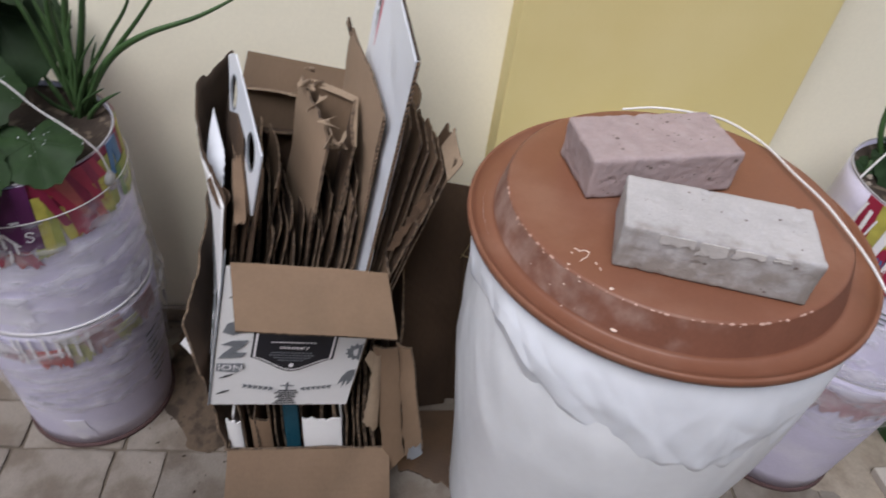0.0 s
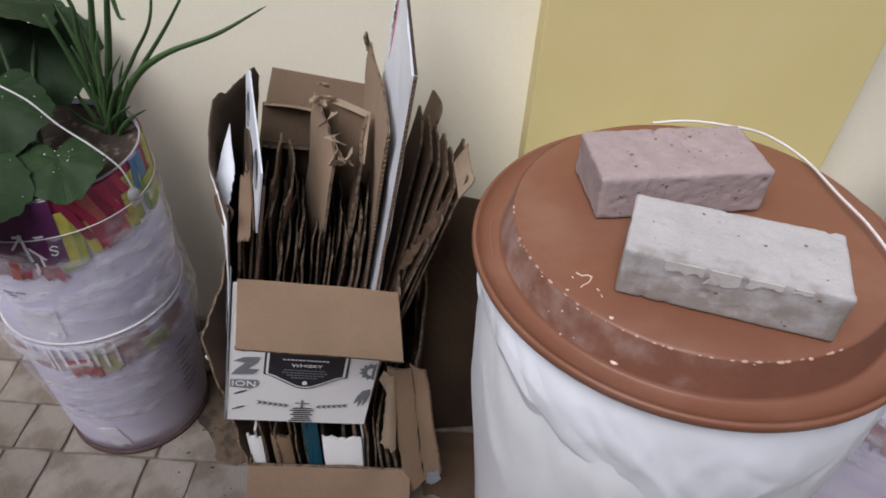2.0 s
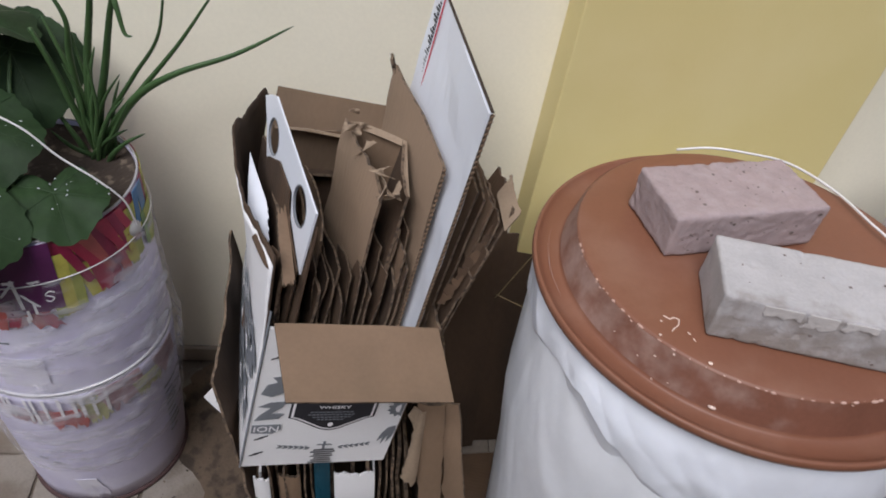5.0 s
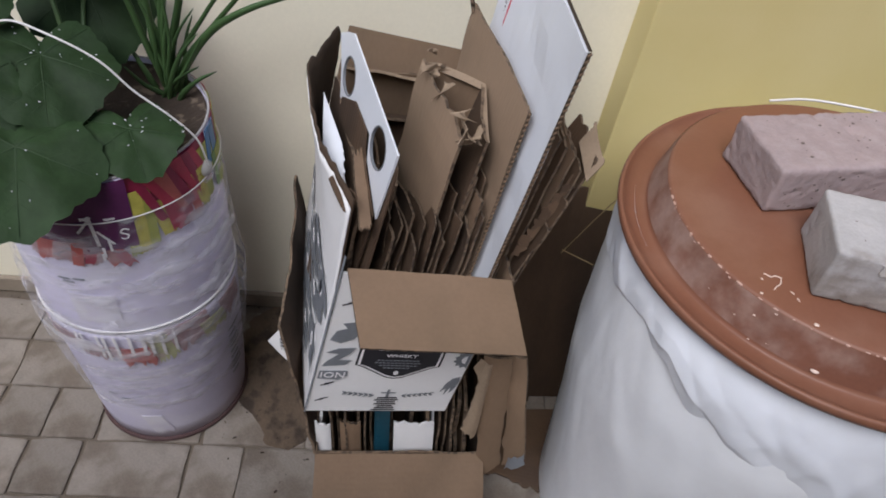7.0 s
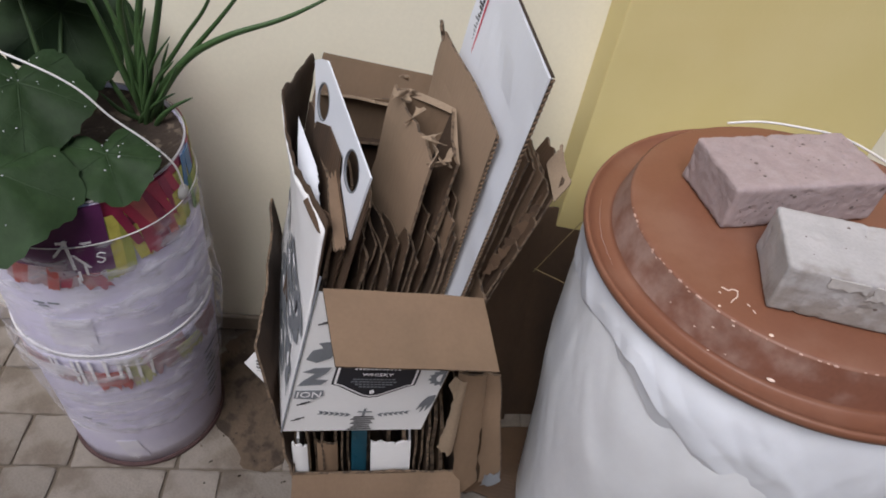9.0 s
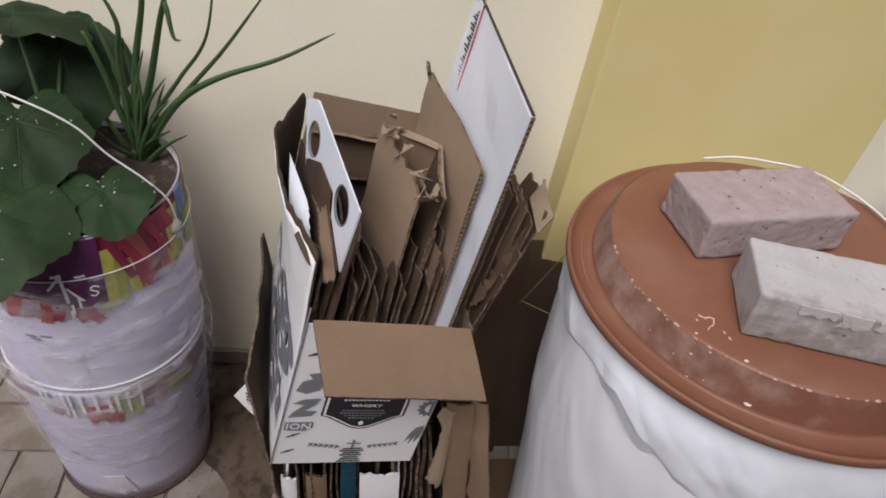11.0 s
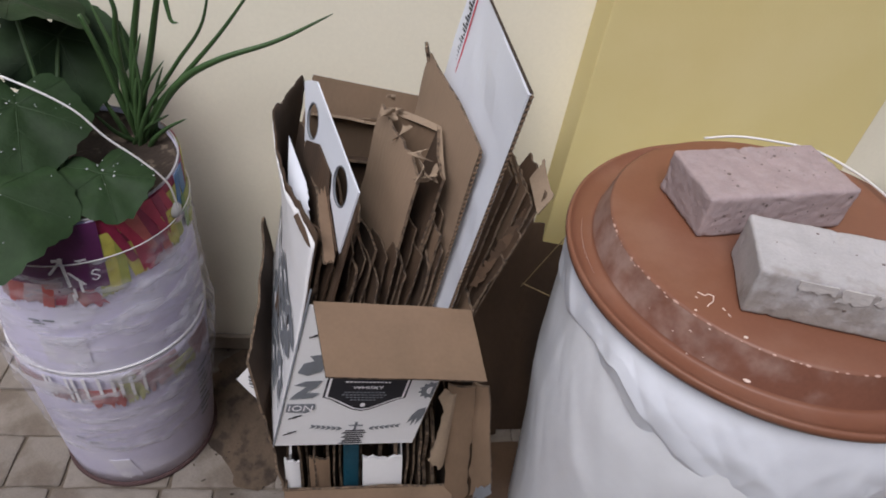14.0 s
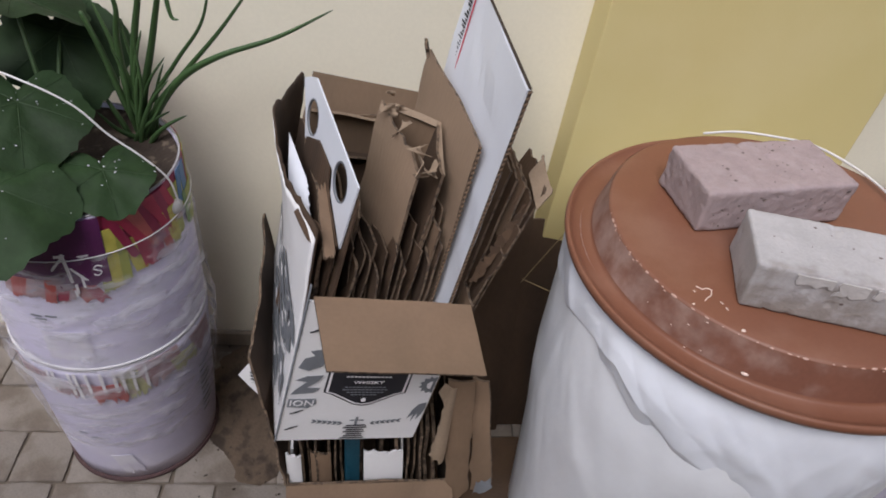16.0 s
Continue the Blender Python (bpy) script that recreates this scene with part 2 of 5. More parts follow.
def solid(name, bm, mat, label, category, group="", kind="", smooth=False):
    return tagged(new(name, mesh_of(name, bm, mat, smooth)), label, category, group, kind)


def block(sx, sy, sz, centre=(0, 0, 0), bevel=0.0, seg=2, rough=0.0, m=None, cuts=0):
    bm = bmesh.new()
    bmesh.ops.create_cube(bm, size=1.0, matrix=Matrix.Translation(centre) @ Matrix.Diagonal((sx, sy, sz, 1)))
    if bevel:
        bmesh.ops.bevel(bm, geom=bm.edges[:], offset=bevel, segments=seg, profile=0.6, affect="EDGES")
    if cuts:
        bmesh.ops.subdivide_edges(bm, edges=[e for e in bm.edges if e.calc_length() > 0.02], cuts=cuts, use_grid_fill=True)
    if rough:
        for v in bm.verts:
            v.co += noise.noise_vector(v.co * 35) * rough + noise.noise_vector(v.co * 110) * rough * 0.5
    if m is not None:
        bmesh.ops.transform(bm, matrix=m, verts=bm.verts[:])
    return bm


def rough_box(sx, sy, sz, step=0.004, edge=0.005, seed=0, coarse=0.0014, fine=0.0007):
    """A rounded box of small faces, worn unevenly at its edges and pitted all over."""
    bm, cells = bmesh.new(), {}
    size = (sx, sy, sz)
    count = [max(2, round(q / step)) for q in size]

    def corner(ijk):
        if ijk not in cells:
            p = Vector([size[k] * ijk[k] / count[k] for k in range(3)])
            r = edge * (1 + 0.7 * noise.noise(p * 45 + Vector((seed, 2, 0))))
            core = Vector([min(max(p[k], r), size[k] - r) for k in range(3)])
            out = p - core
            q = core + out.normalized() * r if out.length > 1e-6 else p
            n = (q - Vector(size) / 2)
            n = out.normalized() if out.length > 1e-6 else Vector([(1 if n[k] > 0 else -1) if ijk[k] in (0, count[k]) else 0 for k in range(3)])
            h = coarse * noise.noise(q * 24 + Vector((seed * 3, 0, 0))) + fine * noise.noise(q * 130) + fine * noise.noise(q * 260)
            h -= 0.0022 * max(0, noise.noise(q * 90 + Vector((0, seed, 5))) - 0.38) / 0.3
            cells[ijk] = bm.verts.new(q + n * h)
        return cells[ijk]

    for ax in range(3):
        u, v = (ax + 1) % 3, (ax + 2) % 3
        for end in (0, count[ax]):
            for i in range(count[u]):
                for j in range(count[v]):
                    quad = []
                    for a, b in ((0, 0), (1, 0), (1, 1), (0, 1)):
                        ijk = [0, 0, 0]
                        ijk[ax], ijk[u], ijk[v] = end, i + a, j + b
                        quad.append(corner(tuple(ijk)))
                    bm.faces.new(quad)
    return bm


def fluted_edge(a, d, wide, out, period=0.0075):
    """The wavy middle ply seen along a board's cut edge from a to d; out points away from the board."""
    a, d, out = Vector(a), Vector(d), Vector(out).normalized()
    along = d - a
    across = along.normalized().cross(out).normalized()
    n = int(along.length / period * 8)
    bm, rows = bmesh.new(), []
    for i in range(n + 1):
        c = a + along * (i / n) + across * (0.34 * wide * math.sin(2 * math.pi * i / 8))
        t = along.normalized() * 0.0007
        rows.append([bm.verts.new(c + across * 0.0006 - out * 0.002 - t), bm.verts.new(c + across * 0.0006 + out * 0.0012 - t), bm.verts.new(c - across * 0.0006 + out * 0.0012 + t), bm.verts.new(c - across * 0.0006 - out * 0.002 + t)])
    for p, q in zip(rows, rows[1:]):
        for k in range(3):
            bm.faces.new((p[k], p[k + 1], q[k + 1], q[k]))
    return bm


def lathe(profile, seg=64, closed=False, wobble=None):
    """Turn (radius, height) pairs round z. wobble(angle, height) adds to the radius."""
    bm = bmesh.new()
    rings = []
    for r, z in profile:
        ring = []
        for k in range(seg):
            a = 2 * math.pi * k / seg
            rr = r + (wobble(a, z) if wobble else 0)
            ring.append(bm.verts.new((rr * math.cos(a), rr * math.sin(a), z)))
        rings.append(ring)
    pairs = list(zip(rings, rings[1:])) + ([(rings[-1], rings[0])] if closed else [])
    for a, b in pairs:
        for k in range(seg):
            j = (k + 1) % seg
            bm.faces.new((a[k], a[j], b[j], b[k]))
    return bm


def cap(bm, ring_start, seg, centre):
    bm.verts.ensure_lookup_table()
    ring = [bm.verts[ring_start + k] for k in range(seg)]
    c = bm.verts.new(centre)
    for k in range(seg):
        bm.faces.new((ring[k], ring[(k + 1) % seg], c))


def curve_points(points, steps=10):
    """A smooth line through the points."""
    p = [Vector(q) for q in points]
    p = [p[0] * 2 - p[1]] + p + [p[-1] * 2 - p[-2]]
    out = []
    for i in range(1, len(p) - 2):
        for k in range(steps):
            t = k / steps
            out.append(0.5 * (2 * p[i] + (p[i + 1] - p[i - 1]) * t + (2 * p[i - 1] - 5 * p[i] + 4 * p[i + 1] - p[i + 2]) * t * t
                              + (3 * p[i] - 3 * p[i + 1] + p[i + 2] - p[i - 1]) * t ** 3))
    return out + [p[-2]]


def tube(points, radius, seg=8, steps=10, flat=1.0):
    """A round rod along a smooth line; radius is a number or a function of 0..1."""
    line = curve_points(points, steps)
    bm = bmesh.new()
    rings, side = [], None
    for i, q in enumerate(line):
        way = (line[min(i + 1, len(line) - 1)] - line[max(i - 1, 0)]).normalized()
        side = (side if side else way.orthogonal())
        side = (side - way * side.dot(way)).normalized()
        up = way.cross(side)
        r = radius(i / (len(line) - 1)) if callable(radius) else radius
        rings.append([bm.verts.new(q + (side * math.cos(2 * math.pi * k / seg) + up * math.sin(2 * math.pi * k / seg) * flat) * r) for k in range(seg)])
    for a, b in zip(rings, rings[1:]):
        for k in range(seg):
            bm.faces.new((a[k], a[(k + 1) % seg], b[(k + 1) % seg], b[k]))
    bm.faces.new(rings[0][::-1])
    bm.faces.new(rings[-1])
    return bm


def sheet(a, b, c, d, thick=0.004, bow=0.0, torn="", nu=20, nv=20, tear=0.006, wave=0.0022, seed=0):
    """A board with the corners a, b (below), c, d (above, over b and a). torn names ragged edges: 'b'elow, 't'op, 'l' (a-d), 'r' (b-c)."""
    a, b, c, d = (Vector(q) for q in (a, b, c, d))
    nor = (b - a).cross(d - a).normalized()
    rng = random.Random(seed * 7 + 3)
    bm = bmesh.new()
    ragged = {e: [1.9 * noise.noise((k * 0.37, seed * 1.3, n * 5.1)) + rng.uniform(-0.4, 0.4) for k in range(60)] for n, e in enumerate("btlr")}
    layers = []
    for off in (-0.5, 0.5):
        grid = []
        for i in range(nu + 1):
            u, row = i / nu, []
            for j in range(nv + 1):
                v = j / nv
                q = (a * (1 - u) + b * u) * (1 - v) + (d * (1 - u) + c * u) * v
                q = q + nor * (bow * 4 * u * (1 - u) + off * thick + wave * noise.noise(q * 14 + Vector((seed, 0, 0))) * 2)
                if "t" in torn and j == nv:
                    q += (d - a).normalized() * tear * ragged["t"][i]
                if "b" in torn and j == 0:
                    q += (d - a).normalized() * tear * ragged["b"][i]
                if "l" in torn and i == 0:
                    q += (b - a).normalized() * tear * ragged["l"][j]
                if "r" in torn and i == nu:
                    q += (b - a).normalized() * tear * ragged["r"][j]
                row.append(bm.verts.new(q))
            grid.append(row)
        layers.append(grid)
    lo, hi = layers
    for i in range(nu):
        for j in range(nv):
            bm.faces.new((lo[i][j], lo[i][j + 1], lo[i + 1][j + 1], lo[i + 1][j]))
            bm.faces.new((hi[i][j], hi[i + 1][j], hi[i + 1][j + 1], hi[i][j + 1]))
    rim = []
    for i in range(nu):
        rim.append(bm.faces.new((lo[i][0], lo[i + 1][0], hi[i + 1][0], hi[i][0])))
        rim.append(bm.faces.new((lo[i][nv], hi[i][nv], hi[i + 1][nv], lo[i + 1][nv])))
    for j in range(nv):
        rim.append(bm.faces.new((lo[0][j], hi[0][j], hi[0][j + 1], lo[0][j + 1])))
        rim.append(bm.faces.new((lo[nu][j], lo[nu][j + 1], hi[nu][j + 1], hi[nu][j])))
    for f in rim:
        f.material_index = 1
    return bm


def plate(outline, thick, m, holes=()):
    """A flat plate from a plane outline, laid by the matrix m; holes are (x, y, rx, ry)."""
    bm = bmesh.new()
    loops = [outline] + [[(x + rx * math.cos(2 * math.pi * k / 28), y + ry * math.sin(2 * math.pi * k / 28)) for k in range(28)] for x, y, rx, ry in holes]
    edges = []
    for loop in loops:
        vs = [bm.verts.new((x, y, 0)) for x, y in loop]
        edges += [bm.edges.new((vs[k], vs[(k + 1) % len(vs)])) for k in range(len(vs))]
    bmesh.ops.triangle_fill(bm, use_beauty=True, use_dissolve=False, edges=edges)
    got = bmesh.ops.extrude_face_region(bm, geom=bm.faces[:])
    bmesh.ops.translate(bm, vec=(0, 0, thick), verts=[v for v in got["geom"] if isinstance(v, bmesh.types.BMVert)])
    bmesh.ops.transform(bm, matrix=m, verts=bm.verts[:])
    return bm


def basis(o, x, y):
    """The matrix whose x and y axes run along the given ways, from o."""
    x = Vector(x).normalized()
    z = x.cross(Vector(y)).normalized()
    y = z.cross(x)
    m = Matrix.Identity(4)
    for k, w in enumerate((x, y, z, Vector(o))):
        m.col[k][:3] = w
    return m


# ---- the setting ----
# The house wall runs at WALL_TURN degrees to x; u goes along it, v into it.
WALL_TURN = 11.5
WALL = pose(-0.54, 1.345, 0, 0, 0, WALL_TURN)


def build_setting():
    bm = bmesh.new()
    bmesh.ops.create_grid(bm, x_segments=2, y_segments=2, size=60, matrix=Matrix.Translation((0, 0, -0.006)))
    ground = solid("ground", bm, "mortar", "sandy dirt ground between and under the pavers", "ground", kind="structure")
    solid("wall_north", block(9, 0.22, 3.2, (0.6, 0.11, 1.594), m=WALL), "wall", "cream painted smooth house wall", "wall", kind="structure")
    solid("wall_pilaster", block(0.522, 0.078, 3.19, (0.641 + 0.261, -0.039, 1.594), 0.003, 2, m=WALL), "yellow",
          "flat yellow painted pilaster on the cream wall", "pilaster", kind="structure")
    solid("baseboard", block(4.0, 0.012, 0.045, (-1.37, -0.0085, 0.0225), 0.003, 1, m=WALL), "skirting",
          "low grey plaster skirting at the wall foot", "baseboard", kind="structure")
    # unseen wall behind the camera, added to keep low light off the foot of things
    solid("wall_south", block(9, 0.2, 2.3, (0.6, 0, 1.144), m=pose(0, -1.0, 0, 0, 0, WALL_TURN)), "skirting", "plain grey unseen wall added to block low light", "wall", kind="structure")
    return ground


ground = build_setting()


# ---- paint buckets with plants ----
def radius_at(profile, z):
    for (r0, z0), (r1, z1) in zip(profile, profile[1:]):
        if z0 <= z <= z1:
            return r0 + (r1 - r0) * (z - z0) / max(z1 - z0, 1e-6)
    return profile[-1][0] if z > profile[-1][1] else profile[0][0]


def print_patch(profile, a0, a1, z0, z1, lift=0.0012, ragged=0.0, slant=0.0, seed=0, n=14, rows=6):
    """A printed patch on a round wall between two angles (degrees) and heights, with a ragged lower edge."""
    rng = random.Random(seed)
    bm = bmesh.new()
    grid = []
    for i in range(n + 1):
        low = z0 + (rng.uniform(-1, 1) * ragged if ragged else 0)
        col = []
        for j in range(rows + 1):
            z = low + (z1 - low) * j / rows
            a = radians(a0 + (a1 - a0) * i / n + slant * (1 - j / rows))
            r = radius_at(profile, z) + lift
            col.append(bm.verts.new((r * math.cos(a), r * math.sin(a), z)))
        grid.append(col)
    for i in range(n):
        for j in range(rows):
            bm.faces.new((grid[i][j], grid[i + 1][j], grid[i + 1][j + 1], grid[i][j + 1]))
    got = bmesh.ops.extrude_face_region(bm, geom=bm.faces[:])
    for v in [v for v in got["geom"] if isinstance(v, bmesh.types.BMVert)]:
        v.co.xy *= 1 + 0.0008 / max(v.co.xy.length, 0.01)
    return bm


LOWER = [(0.137, 0.004), (0.141, 0.05), (0.147, 0.17), (0.153, 0.29), (0.156, 0.345), (0.1563, 0.3625)]
UPPER = [(0.144, 0.30), (0.1545, 0.372), (0.1540, 0.45), (0.1525, 0.55), (0.151, 0.63), (0.150, 0.664)]


def bucket(name, profile, label, at, group, mat, dz=0.0, floor_z=None, lean=(0, 0)):
    """A round paint bucket with a thick wall, rolled rim, rib ring and foot ring."""
    ob = thing(name, label, "bucket", group=group, pose_of=Matrix.Translation((at[0], at[1], 0)))
    prof = [(r, z + dz) for r, z in profile]
    wall = prof + [(r - 0.0022, z) for r, z in prof[::-1]]
    wob = lambda a, z: 0.0009 * noise.noise((math.cos(a) * 3, math.sin(a) * 3, z * 14 + at[0]))
    body = lathe(wall, 72, wobble=wob)
    cap(body, 0, 72, (0, 0, prof[0][1]))
    part("body", body, mat, ob, smooth=True)
    r, z = prof[-1]
    part("rim", lathe([(r - 0.0024, z - 0.001), (r + 0.0006, z - 0.0012), (r + 0.0010, z), (r + 0.0006, z + 0.0010), (r - 0.001, z + 0.0012), (r - 0.0024, z + 0.0006)],
                      72, closed=True), "rim_dull", ob, smooth=True)
    return ob, prof


def left_buckets():
    at = (-0.630, 1.104)
    low, lp = bucket("paint_bucket", LOWER, "scuffed lilac-white plastic paint bucket standing on the pavers", at, "paint buckets", "bucket_dull")
    part("foot_ring", lathe([(0.130, 0.0), (0.1415, 0.0), (0.1435, 0.003), (0.1415, 0.009), (0.134, 0.01)], 72, closed=True), "base_red", low, "dusty maroon ring", True)
    up, pp = bucket("paint_bucket", UPPER, "lilac-white paint bucket planter with bright feather print under its rim", at, "paint buckets", "bucket")
    part("rib_ring", lathe([(0.1578, 0.5996), (0.1592, 0.6000), (0.1592, 0.6010), (0.1578, 0.6012)], 72, closed=True), "rim_white", up, smooth=True)
    part("lower_edge", lathe([(0.1540, 0.3676), (0.1572, 0.3680), (0.1572, 0.3692), (0.1540, 0.3698)], 72, closed=True), "rim_white", up, "bright worn edge", True)
    # the feather print: angles round the bucket's axis in degrees; -52 faces the middle of the view
    strokes = [(-150, -108, 0.552, 0.664, "red", 0.010, 0), (-110, -70, 0.56, 0.664, "purple", 0.008, 0), (-98, -68, 0.540, 0.566, "coral", 0.008, -4),
               (-72, -46, 0.560, 0.664, "purple", 0.004, 0), (-74, -60, 0.538, 0.568, "coral", 0.010, -4), (-66, -56, 0.530, 0.556, "red", 0.010, 6),
               (-49, -36, 0.546, 0.640, "lime", 0.006, -1), (-44, -8, 0.592, 0.664, "red", 0.006, 11), (-38, -29, 0.552, 0.612, "lime", 0.008, 3),
               (-31, -20, 0.556, 0.612, "coral", 0.008, 3), (-21, -12, 0.558, 0.612, "red", 0.008, 3), (-13, -4, 0.575, 0.625, "lime", 0.008, 3),
               (-6, 4, 0.568, 0.605, "leafprint", 0.008, 2), (-6, 10, 0.60, 0.650, "olive", 0.006, 2), (6, 18, 0.615, 0.664, "blue", 0.004, 0), (8, 26, 0.565, 0.62, "leafprint", 0.010, 0),
               (18, 34, 0.60, 0.664, "red", 0.010, 0), (26, 44, 0.57, 0.664, "lime", 0.010, 0), (44, 80, 0.57, 0.664, "red", 0.014, 0)]
    other = {"red": ("red", "crimson", "coral"), "coral": ("coral", "red", "faded_red"), "lime": ("lime", "olive", "lime"), "purple": ("purple",), "leafprint": ("leafprint", "olive"), "blue": ("blue",), "olive": ("olive", "lime")}
    part("print_feather", print_patch(pp, -48, 4, 0.590, 0.662, 0.0005, 0.004, 0, seed=3), "crimson", up)
    rng = random.Random(12)
    for k, (a0, a1, z0, z1, mat, rag, sl) in enumerate(strokes):
        barbs = max(1, round((a1 - a0) / (9 if mat == "purple" else 4.2)))
        for q in range(barbs):
            b0, b1 = a0 + (a1 - a0) * q / barbs - 0.5, a0 + (a1 - a0) * (q + 1) / barbs + 0.5
            bottom = z0 - 0.010 + (rng.uniform(-0.008, 0.008) if mat != "purple" else 0)
            part("print_feather", print_patch(pp, b0 - 2, b1 - 2, bottom, z1 - 0.002, 0.0012 + 0.0009 * (k % 4) + 0.0003 * (q % 2), rag * 0.5, sl + rng.uniform(-2.5, 2.5), seed=k * 20 + q, n=4, rows=5), rng.choice(other[mat]), up)
    for k, (a0, a1, z0, z1, sl) in enumerate([(-68, -66.5, 0.560, 0.612, 1), (-71, -67, 0.606, 0.610, 0), (-67, -65.8, 0.584, 0.610, -7), (-66, -64.8, 0.560, 0.586, 6), (-61, -56, 0.603, 0.606, 0), (-65.5, -64.3, 0.538, 0.556, 0), (-62, -60.8, 0.548, 0.568, 0), (-66.5, -65.4, 0.534, 0.545, 0)]):
        part("print_mark", print_patch(pp, a0, a1, z0, z1, 0.0052, 0.002, sl, seed=50 + k, n=3, rows=4), "print_white", up)
    letters_s = tube([(0.010, 0.0, 0.012), (0.004, 0.0, 0.015), (-0.001, 0.0, 0.010), (0.004, 0.0, 0.006), (0.008, 0.0, 0.002), (0.003, 0.0, -0.003), (-0.002, 0.0, 0.0)], 0.0009, 6, 4)
    ang = radians(-55)
    bmesh.ops.transform(letters_s, matrix=basis((0.1585 * math.cos(ang), 0.1585 * math.sin(ang), 0.570), (-math.sin(ang), math.cos(ang), 0), (-math.cos(ang), -math.sin(ang), 0)), verts=letters_s.verts[:])
    part("print_mark", letters_s, "print_white", up)
    # the same print, faded under film, on the lower bucket
    A = 22
    faded = [(-150, -120, 0.292, 0.325, "faded_red"), (-122, -96, 0.285, 0.31, "faded_red"), (-100, -82, 0.268, 0.305, "coral"), (-84, -70, 0.272, 0.33, "faded_lime"),
             (-72, -46, 0.285, 0.338, "faded_red"), (-52, -34, 0.28, 0.31, "faded_lime"), (-36, -14, 0.285, 0.33, "faded_red")]
    for k, (a0, a1, z0, z1, mat) in enumerate(faded):
        part("print_feather", print_patch(lp, a0 + A, a1 + A, z0 + 0.012, z1 + 0.022, 0.0012 + 0.0007 * (k % 3), 0.012, 4, seed=80 + k), mat, low)
    for k in range(10):
        a = -122 + 6 * k + random.Random(k).uniform(-2, 2)
        part("print_drip", print_patch(lp, a + A, a + A + 1.8, 0.296 + 0.02 * random.Random(k + 5).random(), 0.361, 0.004, 0.01, 0, seed=120 + k, n=3, rows=4), "print_white", low)
    for k in range(9):
        z = 0.245 - k * 0.017
        part("print_line", print_patch(lp, -8, 6 - (k * 5 % 7), z, z + 0.004, 0.0012, 0, 0, n=6, rows=1), "ink_grey", low)
    for k, (a, z) in enumerate([(-116, 0.485), (-108, 0.487), (-114, 0.479), (-120, 0.17), (-112, 0.16)]):
        part("print_line", print_patch(pp if z > 0.36 else lp, a + A, a + A + 6, z, z + 0.003, 0.0012, 0, 0, n=4, rows=1), "ink_grey", up if z > 0.36 else low)
    part("sticker", print_patch(pp, -92, -68, 0.395, 0.455, 0.001, 0.006, 0, seed=7), "sticker", up, "worn white sticker")
    part("sticker", print_patch(lp, -82, -68, 0.04, 0.10, 0.001, 0.02, 6, seed=8), "sticker", low, "worn white sticker")
    # wire handle, lying across the plants, with its two ears
    ear = lathe([(0.002, -0.004), (0.011, -0.004), (0.012, 0.0), (0.010, 0.004), (0.004, 0.006)], 20)
    cap(ear, 80, 20, (0, 0, 0.006))
    bmesh.ops.transform(ear, matrix=basis((0.157, -0.008, 0.612), (0, 0, 1), (0.0, -1.0, 0)), verts=ear.verts[:])
    part("handle_ear", ear, "grip", up, "grey round handle ear", True)
    part("handle", tube([(0.161, -0.008, 0.612), (0.160, -0.010, 0.632), (0.155, -0.016, 0.668), (0.131, -0.026, 0.704), (0.094, -0.036, 0.740), (0.062, -0.044, 0.780), (0.012, -0.054, 0.809), (-0.04, -0.05, 0.812), (-0.10, -0.04, 0.77), (-0.152, -0.02, 0.63)],
                        0.0014, 8, 8), "wire", up, "thin white wire", True)
    soil = lathe([(0.1472, 0.656), (0.12, 0.643), (0.08, 0.637), (0.04, 0.636)], 48, wobble=lambda a, z: 0.0)
    cap(soil, 48 * 3, 48, (0, 0, 0.636))
    for v in soil.verts:
        v.co.z += noise.noise(v.co * 40) * 0.006 if v.co.xy.length < 0.14 else 0
    s = solid("potting_soil", soil, "soil", "dark crumbly potting soil in the bucket", "soil", smooth=True)
    s.matrix_world = Matrix.Translation((*at, 0))
    # clear film wound round the joint of the two buckets
    wrap = thing("plastic_wrap", "wrinkled clear stretch film round the stacked buckets", "plastic wrap", at=(*at, 0))
    zs, rs = (0.13, 0.18, 0.25, 0.30, 0.335, 0.37, 0.40, 0.46, 0.52, 0.56, 0.60), (0.1480, 0.155, 0.1635, 0.169, 0.1700, 0.1685, 0.1660, 0.1620, 0.1590, 0.1575, 0.1580)
    prof_f = [(float(np.interp(z, zs, rs)), float(z)) for z in np.linspace(0.13, 0.60, 60)]
    for band in (prof_f[:33], prof_f[32:]):
        part("film_band", lathe(band, 160, wobble=lambda a, z: 0.0050 * abs(noise.noise((math.cos(a) * 6 + z * 8, math.sin(a) * 6 - z * 5, z * 22))) + 0.0035 * noise.noise((math.cos(a) * 3 + 4, math.sin(a) * 3, z * 34 + math.cos(a) * 3)) - 0.001), "film", wrap, smooth=True)


left_buckets()


